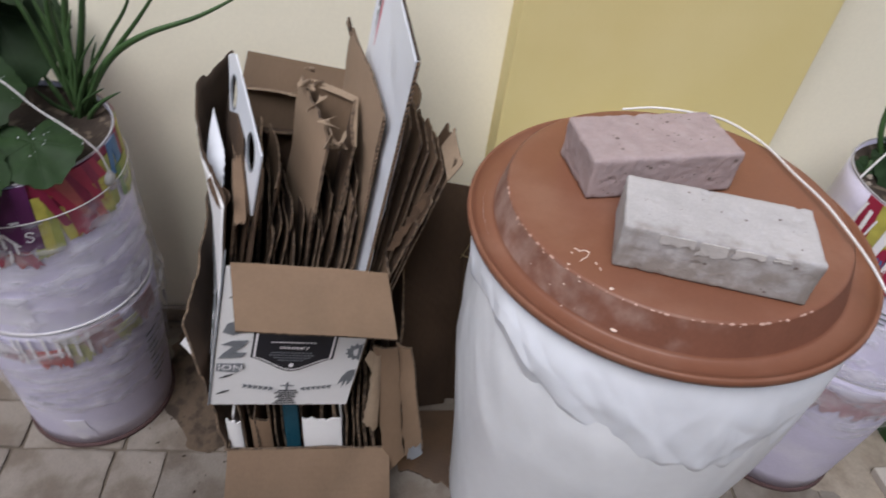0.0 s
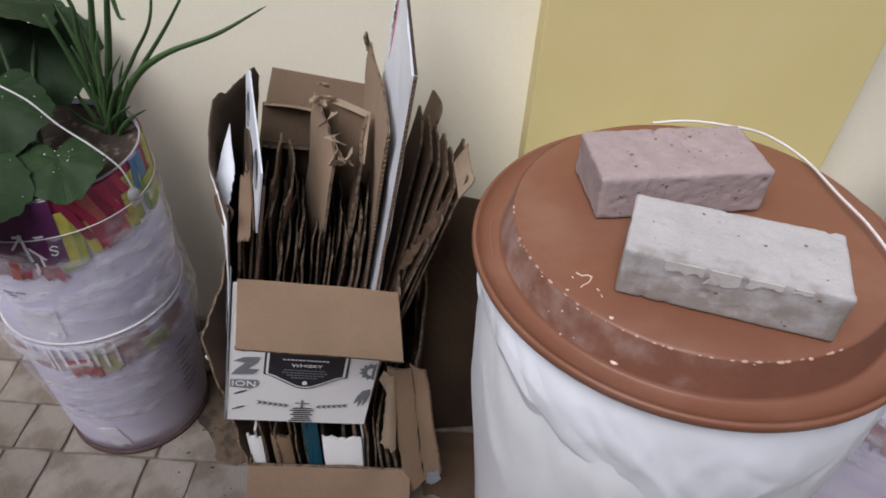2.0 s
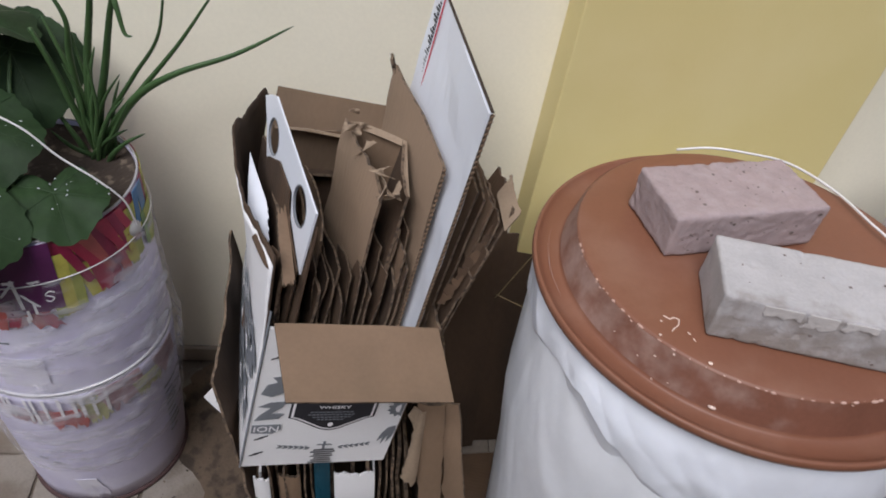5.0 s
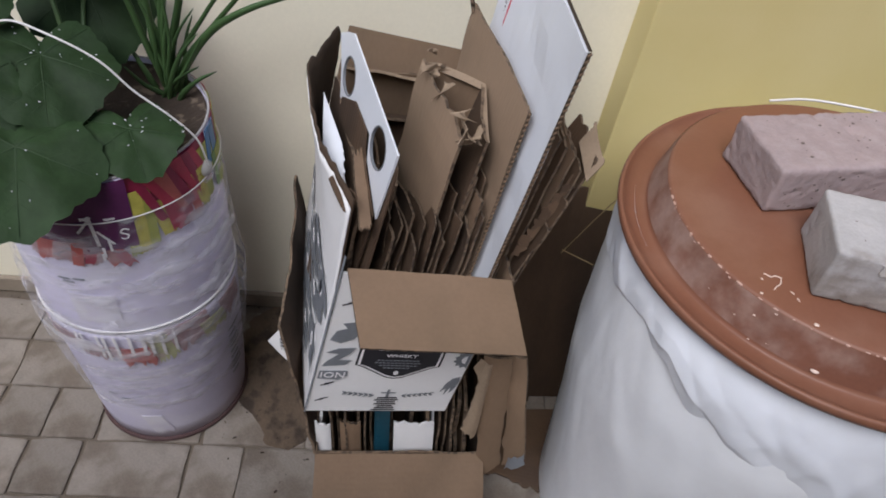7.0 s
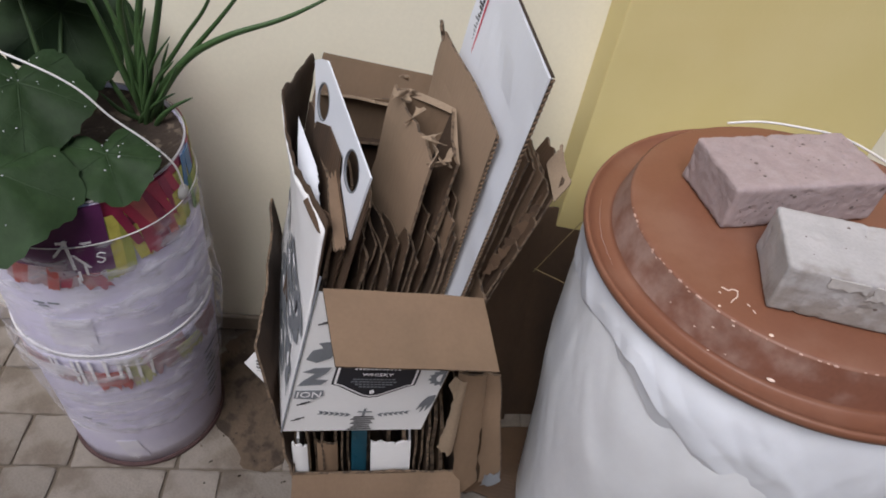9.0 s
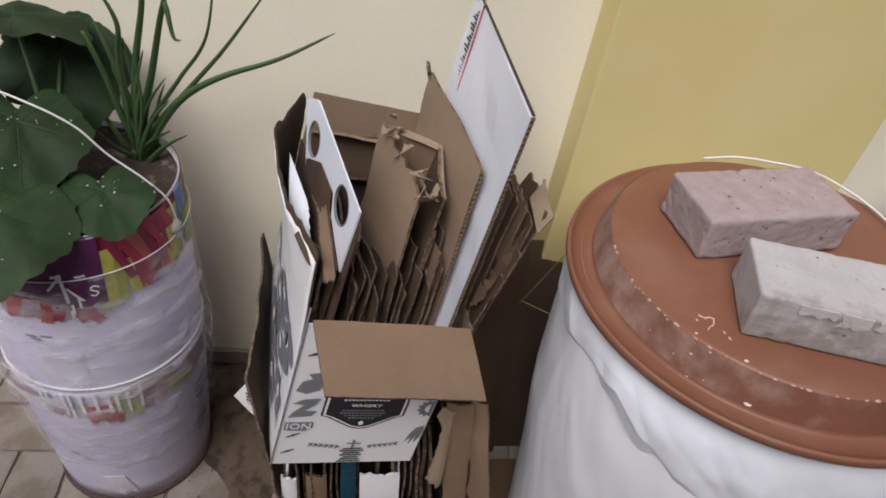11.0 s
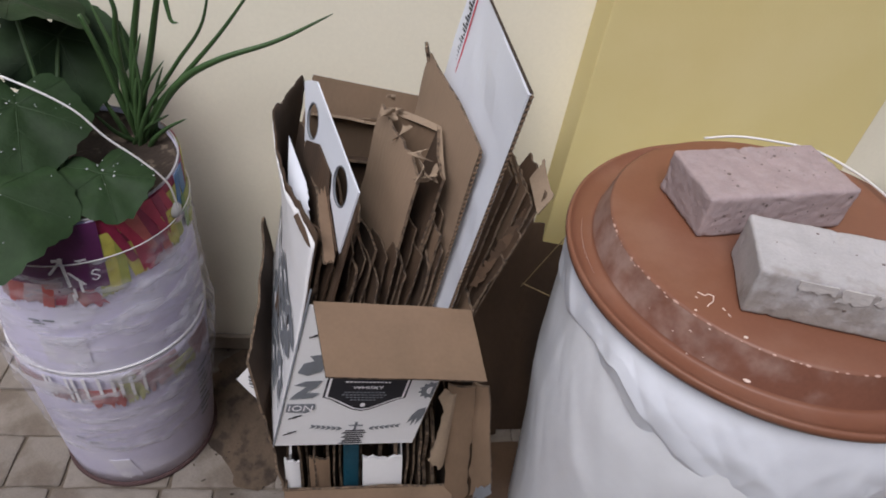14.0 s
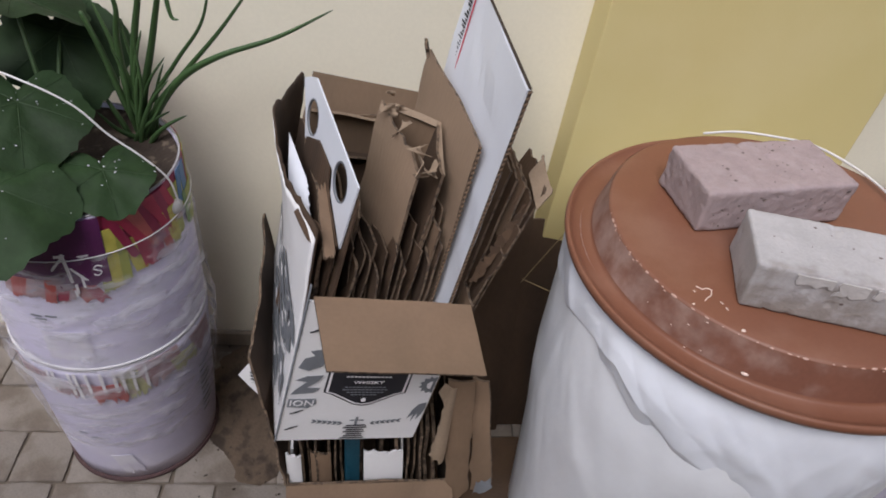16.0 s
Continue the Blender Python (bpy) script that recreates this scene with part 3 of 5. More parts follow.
def leaf_mesh(size, lobes=5, fold=0.25, droop=0.25, seed=0):
    """A broad lobed squash leaf in the xy plane, stalk end at the origin, tip along +x, and its veins."""
    rng = random.Random(seed)
    ph = rng.uniform(0, 6)

    def edge(a):
        r = 0.56 + 0.40 * math.cos(a / 2) ** 2
        r *= 1 + 0.05 * math.cos(lobes * a) + 0.018 * math.sin(17 * a + ph) + 0.02 * math.sin(29 * a)
        return r * (1 - 0.62 * max(0, math.cos(a - math.pi)) ** 14)

    def lift(x, y):
        d = math.hypot(x, y)
        return (fold * abs(y) * 0.55 - droop * d * d * 0.7 + 0.05 * math.sin(5 * math.atan2(y, x) + ph) * d
                + 0.035 * noise.noise((x * 4 + ph, y * 4, 0)))

    bm, seg, rings = bmesh.new(), 72, 8
    mid = bm.verts.new((0, 0, 0))
    prev = None
    for k in range(1, rings + 1):
        ring = []
        for i in range(seg):
            a = -math.pi + 2 * math.pi * i / seg
            r = edge(a) * k / rings
            x, y = r * math.cos(a), r * math.sin(a)
            ring.append(bm.verts.new((x * size, y * size, lift(x, y) * size)))
        for i in range(seg):
            j = (i + 1) % seg
            bm.faces.new((prev[i], ring[i], ring[j], prev[j]) if prev else (mid, ring[i], ring[j]))
        prev = ring
    veins = bmesh.new()
    for a in [2 * math.pi * k / lobes for k in range(-(lobes // 2), lobes // 2 + 1)]:
        a *= 0.86
        last = None
        for k in range(13):
            r = edge(a) * 0.94 * k / 12
            w = 0.011 * (1 - k / 13)
            pts = []
            for s in (-1, 0, 1):
                x, y = r * math.cos(a) - s * w * math.sin(a), r * math.sin(a) + s * w * math.cos(a)
                pts.append(veins.verts.new((x * size, y * size, lift(x, y) * size + (0.0012 if s == 0 else 0.0002))))
            if last:
                for q in range(2):
                    veins.faces.new((last[q], pts[q], pts[q + 1], last[q + 1]))
            last = pts
        for b in (-1, 1):
            for f in (0.35, 0.6):
                last = None
                for k in range(7):
                    r0, dr = edge(a) * f, edge(a) * 0.26 * k / 6
                    x0, y0 = r0 * math.cos(a) + dr * math.cos(a + b * 0.75), r0 * math.sin(a) + dr * math.sin(a + b * 0.75)
                    w = 0.005 * (1 - k / 7)
                    pts = [veins.verts.new(((x0 - s * w * math.sin(a)) * size, (y0 + s * w * math.cos(a)) * size, lift(x0, y0) * size + 0.0007)) for s in (-1, 1)]
                    if last:
                        veins.faces.new((last[0], pts[0], pts[1], last[1]))
                    last = pts
    return bm, veins


def squash_plant(name, label, base, leaves):
    """leaves: (stalk end, way to the tip, normal, size)."""
    ob = thing(name, label, "plant", at=base)
    o = Vector(base)
    for k, (p, tip, nor, size) in enumerate(leaves):
        p, tip, nor = Vector(p), Vector(tip).normalized(), Vector(nor)
        m = basis(p - o, tip, nor.cross(tip))
        blade, veins = leaf_mesh(size, seed=k + len(label))
        bmesh.ops.transform(blade, matrix=m, verts=blade.verts[:])
        bmesh.ops.transform(veins, matrix=m, verts=veins.verts[:])
        pick = random.Random(40 + k)
        spots = [v.co + nor.normalized() * 0.001 for v in blade.verts if pick.random() < 0.028] if len(leaves) > 8 and k < 3 else []
        lf = part("leaf", blade, "leaf", ob, smooth=True)
        if spots:
            dust = bmesh.new()
            for c in spots:
                bmesh.ops.create_icosphere(dust, subdivisions=1, radius=pick.uniform(0.0005, 0.0013), matrix=Matrix.Translation(c) @ Matrix.Diagonal((pick.uniform(0.8, 1.8), 1, 0.5, 1)))
            tagged(part("dust", dust, "sticker", lf, "pale dried specks"), kind="stuff")
        part("vein", veins, "vein", lf, smooth=True)
        mid = (p - o) * 0.5 + Vector((0, 0, 0.03)) - nor.normalized() * 0.01
        part("stalk", tube([(0, 0, -0.01), mid, p - o - nor.normalized() * 0.002], lambda t: 0.0036 - 0.001 * t, 8, 8), "stem", ob, smooth=True)
    return ob


squash_plant("squash_plant", "dark green squash plant with broad lobed leaves in the bucket", (-0.64, 1.11, 0.63), [
    ((-0.543, 1.050, 0.693), (0.60, -0.74, -0.27), (0.22, -0.32, 0.92), 0.077),
    ((-0.636, 0.965, 0.702), (0.45, -0.82, -0.30), (0.34, -0.34, 0.87), 0.118),
    ((-0.662, 1.082, 0.755), (0.46, -0.80, -0.38), (0.39, -0.45, 0.80), 0.108),
    ((-0.646, 1.025, 0.721), (0.16, -0.90, -0.40), (0.39, -0.41, 0.82), 0.063),
    ((-0.704, 1.005, 0.748), (0.40, -0.74, -0.55), (0.46, -0.42, 0.78), 0.081),
    ((-0.734, 1.096, 0.827), (0.70, -0.33, -0.63), (0.54, -0.55, 0.63), 0.052),
    ((-0.680, 1.222, 0.787), (0.52, -0.46, -0.72), (0.46, -0.62, 0.64), 0.111),
    ((-0.715, 1.195, 0.846), (0.99, 0.05, -0.06), (0.0, 0.20, 0.95), 0.098),
    ((-0.70, 1.00, 0.68), (-0.6, -0.5, -0.45), (-0.1, -0.7, 0.75), 0.075),
])


def onion_plant(name, label, base, lines):
    ob = thing(name, label, "plant", at=base)
    for k, (pts, r, mat) in enumerate(lines):
        part("blade", tube([Vector(q) - Vector(base) for q in pts], lambda t, r=r: r * (0.75 + 0.5 * min(t * 4, 1)) * (1 - t) ** 0.55 + 0.0004, 8, 9, 0.8), mat, ob, smooth=True)
    return ob


OB = Vector((-0.572, 1.215, 0.63))
more = random.Random(15)
shoots = []
for k in range(13):
    lean, high = more.uniform(-0.055, 0.075), more.uniform(0.07, 0.24)
    foot = OB + Vector((more.uniform(-0.02, 0.02), more.uniform(-0.02, 0.006), 0.0))
    shoots.append(([foot, foot + Vector((lean * 0.25, -0.004, high * 0.4)), foot + Vector((lean * 0.6, -0.004, high * 0.75)), foot + Vector((lean, 0.002, high))], more.uniform(0.0022, 0.0042), "onion"))
onion_plant("onion_plant", "clump of tall green spring onion leaves in the bucket", tuple(OB), [
    ([OB, (-0.545, 1.205, 0.69), (-0.50, 1.21, 0.755), (-0.44, 1.215, 0.80), (-0.36, 1.235, 0.835), (-0.285, 1.255, 0.88)], 0.0062, "onion"),
    ([OB, (-0.545, 1.21, 0.70), (-0.49, 1.215, 0.77), (-0.43, 1.22, 0.845), (-0.365, 1.23, 0.94)], 0.0042, "onion"),
    ([OB, (-0.555, 1.21, 0.70), (-0.505, 1.22, 0.78), (-0.46, 1.225, 0.85), (-0.44, 1.23, 0.95)], 0.0034, "onion"),
    ([OB, (-0.565, 1.21, 0.70), (-0.535, 1.21, 0.80), (-0.505, 1.21, 0.90), (-0.47, 1.215, 0.98)], 0.0058, "onion"),
    ([OB, (-0.575, 1.21, 0.70), (-0.56, 1.21, 0.80), (-0.535, 1.21, 0.90), (-0.525, 1.21, 1.0)], 0.0060, "onion"),
    ([OB, (-0.585, 1.21, 0.70), (-0.585, 1.21, 0.80), (-0.575, 1.205, 0.86), (-0.60, 1.20, 0.92)], 0.0048, "onion"),
    ([OB, (-0.590, 1.205, 0.70), (-0.605, 1.20, 0.78), (-0.62, 1.195, 0.84), (-0.60, 1.19, 0.80)], 0.0045, "onion"),
    ([OB, (-0.58, 1.20, 0.68), (-0.575, 1.195, 0.75), (-0.585, 1.19, 0.80)], 0.0040, "onion"),
    ([OB, (-0.565, 1.195, 0.68), (-0.55, 1.19, 0.74), (-0.545, 1.185, 0.82)], 0.0036, "onion"),
    ([OB, (-0.56, 1.20, 0.66), (-0.53, 1.195, 0.71), (-0.50, 1.19, 0.76)], 0.0034, "onion"),
    ([(-0.505, 1.21, 0.90), (-0.50, 1.205, 0.885), (-0.493, 1.20, 0.855), (-0.483, 1.20, 0.852)], 0.0032, "onion"),
    ([OB, (-0.60, 1.19, 0.66), (-0.615, 1.17, 0.70)], 0.0036, "onion"),
] + shoots)
sp = thing("dry_stalk", "dry straw-coloured stalk lying on the soil", "stalk", at=(-0.60, 1.15, 0.622))
part("stalk", tube([(-0.05, 0.0, 0.0), (0.0, 0.01, 0.006), (0.05, 0.03, 0.002)], 0.002, 6, 6), "dry", sp, smooth=True)


# ---- bin with a saucer for a lid and two bricks ----
BIN = (0.357, 1.086)


def build_bin():
    ob = thing("waste_bin", "tall white plastic bin standing on the pavers", "bin", at=(*BIN, 0))
    prof = [(0.208, 0.0), (0.211, 0.01), (0.219, 0.12), (0.232, 0.28), (0.250, 0.45), (0.254, 0.56), (0.252, 0.708)]
    b = lathe(prof + [(r - 0.005, z) for r, z in prof[::-1]], 96)
    cap(b, 0, 96, (0, 0, 0.0))
    part("body", b, "bin", ob, smooth=True)
    part("rim", lathe([(0.243, 0.70), (0.254, 0.70), (0.256, 0.706), (0.254, 0.714), (0.245, 0.714)], 96, closed=True), "bin", ob, smooth=True)
    # bail handle lying round the far side of the lid
    part("handle", tube([(-0.060, 0.262, 0.748), (-0.011, 0.266, 0.759), (0.041, 0.251, 0.770), (0.088, 0.217, 0.784), (0.130, 0.154, 0.791), (0.156, 0.073, 0.796), (0.178, 0.015, 0.798), (0.194, -0.045, 0.797), (0.208, -0.093, 0.792),
                         (0.220, -0.127, 0.782), (0.240, -0.140, 0.767), (0.253, -0.147, 0.752), (0.256, -0.149, 0.742), (0.250, -0.146, 0.728)], 0.0019, 8, 6), "wire", ob, "white coated wire bail", True)
    part("handle_end", tube([(-0.222, 0.200, 0.56), (-0.232, 0.214, 0.534), (-0.2745, 0.243, 0.384), (-0.275, 0.244, 0.381), (-0.2735, 0.243, 0.381), (-0.222, 0.21, 0.393)], 0.0010, 6, 3), "dry", ob, "bent thin wire end", True)

    # the bag: turned over the rim as a loose cuff with a wavy hem
    n, rows = 420, 44

    def crumple(ca, sa, z, fine):
        """Folds of thin film: flat facets that meet in sharp creases."""
        warp = 0.35 * noise.noise((ca * 2, sa * 2, z * 6))
        near = noise.voronoi((ca * 2.1 + z * 2.5 + warp, sa * 2.1 - z * 2.0, z * 4.0 + warp))[0]
        streak = noise.noise((ca * 7 + z * 16, sa * 7 - z * 11, z * 6))
        tiny = noise.voronoi((ca * 5.5 - z * 6 + warp, sa * 5.5 + z * 5, z * 9))[0]
        soft = noise.noise((ca * 2.6 + z * 5, sa * 2.6 - z * 4, z * 5))
        return 0.006 + soft * 0.004 + abs(streak) * 0.0030 - min(near[1] - near[0], 0.5) * 0.011 - min(tiny[1] - tiny[0], 0.5) * fine * 0.6

    bm = bmesh.new()
    grid = []
    for i in range(n):
        a = 2 * math.pi * i / n
        ca, sa = math.cos(a), math.sin(a)
        flare = math.exp(-((a - 3.60) / 0.50) ** 2)
        wing = math.exp(-((a - 3.87) / (0.13 if a < 3.87 else 0.22)) ** 2)
        hem = float(np.interp(a, (0, 1.5, 3.2, 3.7, 3.88, 4.15, 4.5, 5.0, 5.6, 6.28), (0.53, 0.54, 0.60, 0.648, 0.642, 0.582, 0.525, 0.500, 0.54, 0.53)))
        hem += 0.010 * noise.noise((ca * 4, sa * 4, 1)) + 0.007 * noise.noise((ca * 13, sa * 13, 4))
        col = []
        for j in range(rows + 1):
            t = j / rows
            z = 0.722 + (hem - 0.722) * t
            puff = 0.004 * math.sin(math.pi * min(t * 1.25, 1))
            r = 0.2562 + 0.0022 * min(1, t * 4) + puff + max(crumple(ca, sa, z, 0.0045), -0.0005) * (0.25 + 0.95 * min(1, t * 2)) + 0.005 * flare * t + 0.016 * wing * t ** 2.2 - 0.012 * max(0, t - 0.75) / 0.25
            col.append(bm.verts.new((r * ca, r * sa, z)))
        grid.append(col)
    for i in range(n):
        k = (i + 1) % n
        for j in range(rows):
            bm.faces.new((grid[i][j], grid[k][j], grid[k][j + 1], grid[i][j + 1]))
    bag = thing("plastic_bag", "white thin plastic bag folded over the bin's rim", "plastic bag", at=(*BIN, 0))
    part("cuff", bm, "bag", bag, smooth=True)
    # the part under the cuff, drawn tight over the bin with soft creases
    bm = bmesh.new()
    grid = []
    for i in range(n):
        a = 2 * math.pi * i / n
        ca, sa = math.cos(a), math.sin(a)
        col = []
        for j in range(rows + 1):
            z = 0.66 - 0.655 * j / rows
            r = radius_at(prof, z) + 0.0080 + max(0, crumple(ca, sa, z * 0.6, 0.003)) * min(1, 0.15 + z * 1.3) * 0.62
            col.append(bm.verts.new((r * ca, r * sa, z)))
        grid.append(col)
    for i in range(n):
        k = (i + 1) % n
        for j in range(rows):
            bm.faces.new((grid[i][j], grid[k][j], grid[k][j + 1], grid[i][j + 1]))
    part("skirt", bm, "bag_low", bag, smooth=True)
    # the saucer, upside down: flat top, sloped wall, channel and rolled rim
    lid = thing("plant_saucer", "terracotta plastic plant saucer lying upside down as a lid", "saucer",
                pose_of=Matrix.Translation((0.3780, 1.080, 0.003)) @ pose(0, 0, 0, 0, -2.4, 0) @ Matrix.Diagonal((0.982, 0.982, 1, 1)))
    out = [(0.0, 0.7745), (0.10, 0.7755), (0.20, 0.7765), (0.2205, 0.7762), (0.2235, 0.7752), (0.2250, 0.7732), (0.2268, 0.7685), (0.2370, 0.7345), (0.2385, 0.7305), (0.2405, 0.7292),
           (0.2480, 0.7290), (0.2560, 0.7302), (0.2630, 0.7330), (0.2672, 0.7368), (0.2690, 0.7392), (0.2708, 0.7402), (0.2730, 0.7400), (0.2745, 0.7382), (0.2750, 0.7330), (0.2735, 0.7285)]
    inner = [(0.2705, 0.7280), (0.2695, 0.7330), (0.2640, 0.7290), (0.2500, 0.7250), (0.2360, 0.7250), (0.2330, 0.7300), (0.2210, 0.7690), (0.19, 0.7705), (0.0, 0.770)]
    part("shell", lathe([(max(r, 0.001), z) for r, z in out + inner], 128), "terracotta", lid, smooth=True)
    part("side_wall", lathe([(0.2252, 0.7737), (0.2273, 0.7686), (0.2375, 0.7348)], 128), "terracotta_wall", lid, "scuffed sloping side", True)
    # pale scuffs along the shoulder and specks of paint
    rng = random.Random(4)
    bm = bmesh.new()
    spots = [186 + 3.1 * k for k in range(17)] + [240 + 4.2 * k for k in range(6)] + [268 + 2.9 * k for k in range(15)]
    for a in spots + [rng.uniform(185, 305) for _ in range(26)]:
        bead = a in spots
        a = radians(a + rng.gauss(0, 0.8))
        r, z = 0.2236 + rng.gauss(0, 0.0006 if bead else 0.002), 0.7741
        s = rng.uniform(0.0009, 0.0022) if bead else rng.uniform(0.0005, 0.0012)
        bmesh.ops.create_icosphere(bm, subdivisions=2, radius=s, matrix=Matrix.Translation((r * math.cos(a), r * math.sin(a), z)) @ Matrix.Rotation(a, 4, "Z") @ Matrix.Diagonal((1.1, rng.uniform(1.2, 2.2), 0.6, 1)))
    for a, r, s in [(250, 0.2260, 0.0055), (228, 0.2235, 0.0022), (232, 0.220, 0.0026), (236, 0.216, 0.0024), (238, 0.2255, 0.002), (245, 0.208, 0.003), (219, 0.2225, 0.002), (230, 0.209, 0.002), (234, 0.2275, 0.002)]:
        a = radians(a)
        r += 0.0095
        z = radius_profile_z(r)
        spot = bmesh.new()
        bmesh.ops.create_icosphere(spot, subdivisions=2, radius=s * 0.8, matrix=Matrix.Translation((r * math.cos(a), r * math.sin(a), z)) @ Matrix.Diagonal((1.1, 0.9, 0.35, 1)))
        part("paint_spot", spot, "spot", lid, "pale dried paint spot", True)
    tagged(part("chipped_edge", bm, "chip", lid, "pale chips along the shoulder", True), kind="stuff")
    for k, line in enumerate((((-0.134, -0.138), (-0.127, -0.142)), ((-0.127, -0.142), (-0.122, -0.139), (-0.116, -0.141)), ((-0.117, -0.142), (-0.119, -0.150), (-0.124, -0.155)),
                              ((-0.124, -0.155), (-0.127, -0.160)), ((-0.110, -0.158), (-0.107, -0.161)), ((-0.105, -0.166), (-0.103, -0.170)), ((-0.138, -0.146), (-0.136, -0.148)))):
        part("drip_mark", tube([(x, y, 0.7767) for x, y in line], 0.0007, 5, 4), "spot", lid)


def radius_profile_z(r):
    return 0.7762 if r < 0.2235 else 0.7740 - (r - 0.2245) * 3.3


build_bin()


def brick(name, label, mat, corner, along, size, seed, turn_up=0.0):
    """A worn concrete brick: corner is the near left foot, along the way of its long side."""
    sx, sy, sz = size
    ob = thing(name, label, "brick", group="bricks on the saucer", pose_of=basis(corner, along, (-along[1], along[0], 0)))
    bm = rough_box(sx, sy, sz, 0.0034, 0.0045 if seed == 1 else 0.0032, seed, 0.0007, 0.0009 if seed == 1 else 0.0005)
    part("core", bm, mat, ob, smooth=True)
    return ob


pink = brick("brick", "pinkish worn concrete brick lying on the saucer", "brick_pink", (0.227, 1.043, 0.7740), (0.942, 0.334, 0.042), (0.205, 0.104, 0.060), 1)
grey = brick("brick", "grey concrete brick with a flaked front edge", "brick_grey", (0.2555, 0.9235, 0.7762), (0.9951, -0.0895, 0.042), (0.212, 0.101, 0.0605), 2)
rng = random.Random(11)
for ob, n, mat, (sx, sy, sz) in ((pink, 60, "pit", (0.205, 0.104, 0.060)), (grey, 16, "pit", (0.212, 0.101, 0.0605))):
    bm = bmesh.new()
    for k in range(n):
        front = rng.random() < 0.45
        p = (rng.uniform(0.01, sx - 0.01), -0.0003 if front else rng.uniform(0.008, sy - 0.008), rng.uniform(0.006, sz - 0.01) if front else sz + 0.0003)
        s = rng.uniform(0.0005, 0.0012) if rng.random() < 0.75 else rng.uniform(0.0012, 0.0024)
        sq = (1.3, 0.3, 1) if front else (1.2, 1, 0.3)
        bmesh.ops.create_icosphere(bm, subdivisions=1, radius=s, matrix=Matrix.Translation(p) @ Matrix.Diagonal((*sq, 1)))
    tagged(part("pits", bm, mat, ob, "dark pits in the surface"), kind="stuff")
for x0, x1, z0, z1 in ((0.040, 0.078, 0.046, 0.058), (0.082, 0.112, 0.040, 0.058), (0.118, 0.150, 0.050, 0.058), (0.160, 0.176, 0.052, 0.058)):
    part("flake", sheet((x0, -0.0006, z0), (x1, -0.0006, z0 + 0.002), (x1, -0.0002, z1), (x0, -0.0002, z1), 0.0022, 0, "bl", 12, 5, tear=0.003, wave=0.0005, seed=int(x0 * 1000)), "brick_worn", grey, "pale flaked skin")


# ---- cartons full of flattened cardboard ----
# The white carton sits askew on the lower one: local x along its front, y back, z up.
BX = Matrix(((0.9199, -0.3596, 0.1562, -0.284), (0.3471, 0.9323, 0.1019, 0.937), (-0.1823, -0.0395, 0.9825, 0.302), (0, 0, 0, 1)))
W, D, H = 0.230, 0.345, 0.312


def letters(text, size, m, mat, parent, name="lettering", squeeze=1.0):
    cu = bpy.data.curves.new(name, "FONT")
    cu.body, cu.size, cu.align_x, cu.align_y, cu.extrude = text, size, "CENTER", "CENTER", 0.0003
    cu.resolution_u = 2
    ob = bpy.data.objects.new(name, cu)
    me = bpy.data.meshes.new_from_object(ob)
    bpy.data.objects.remove(ob)
    me.transform(m @ Matrix.Diagonal((squeeze, 1, 1, 1)))
    me.materials.clear()
    me.materials.append(M[mat])
    out = new(name, me)
    out.parent = parent
    return out


def blob(outline_fn, n=40):
    return [outline_fn(2 * math.pi * k / n) for k in range(n)]


SIDE_TOP = [(0.0, -0.010, 0.412), (0.014, -0.017, 0.418), (0.089, -0.041, 0.423), (0.16, -0.053, 0.436), (0.227, -0.056, 0.448), (0.29, -0.036, 0.460), (0.337, -0.013, 0.469), (0.345, -0.006, 0.452)]


def side_bulge(y, z):
    """How far the carton's side wall stands out at a place, and its height there."""
    ys, xs, zs = zip(*SIDE_TOP)
    top = float(np.interp(y, ys, zs))
    return float(np.interp(y, ys, xs)) * max(0.0, min(z / top, 1.1)) ** 2.6, top


def side_point(u, v, off, seed=0):
    y = D * u
    x, top = side_bulge(y, v * side_bulge(y, 0)[1])
    rag = (0.006 * noise.noise((y * 70, seed, 2)) + 0.004 * noise.noise((y * 190, seed, 7))) * max(0, v - 0.8) * 5
    crease = 0.0022 * noise.noise((y * 14, v * 5, 4)) * v + 0.0014 * noise.noise((y * 40 + v * 9, v * 22, 1)) * v
    return Vector((x + off + crease, y, v * top + rag))


def skin(outer, inner, nu, nv):
    """A thin closed board between two surfaces given over u, v in 0..1."""
    bm = bmesh.new()
    lay = [[[bm.verts.new(f(i / nu, j / nv)) for j in range(nv + 1)] for i in range(nu + 1)] for f in (outer, inner)]
    lo, hi = lay
    for i in range(nu):
        for j in range(nv):
            bm.faces.new((lo[i][j], lo[i][j + 1], lo[i + 1][j + 1], lo[i + 1][j]))
            bm.faces.new((hi[i][j], hi[i + 1][j], hi[i + 1][j + 1], hi[i][j + 1]))
        for j in (0, nv):
            bm.faces.new((lo[i][j], lo[i + 1][j], hi[i + 1][j], hi[i][j]))
    for j in range(nv):
        for i in (0, nu):
            bm.faces.new((lo[i][j], hi[i][j], hi[i][j + 1], lo[i][j + 1]))
    return bm


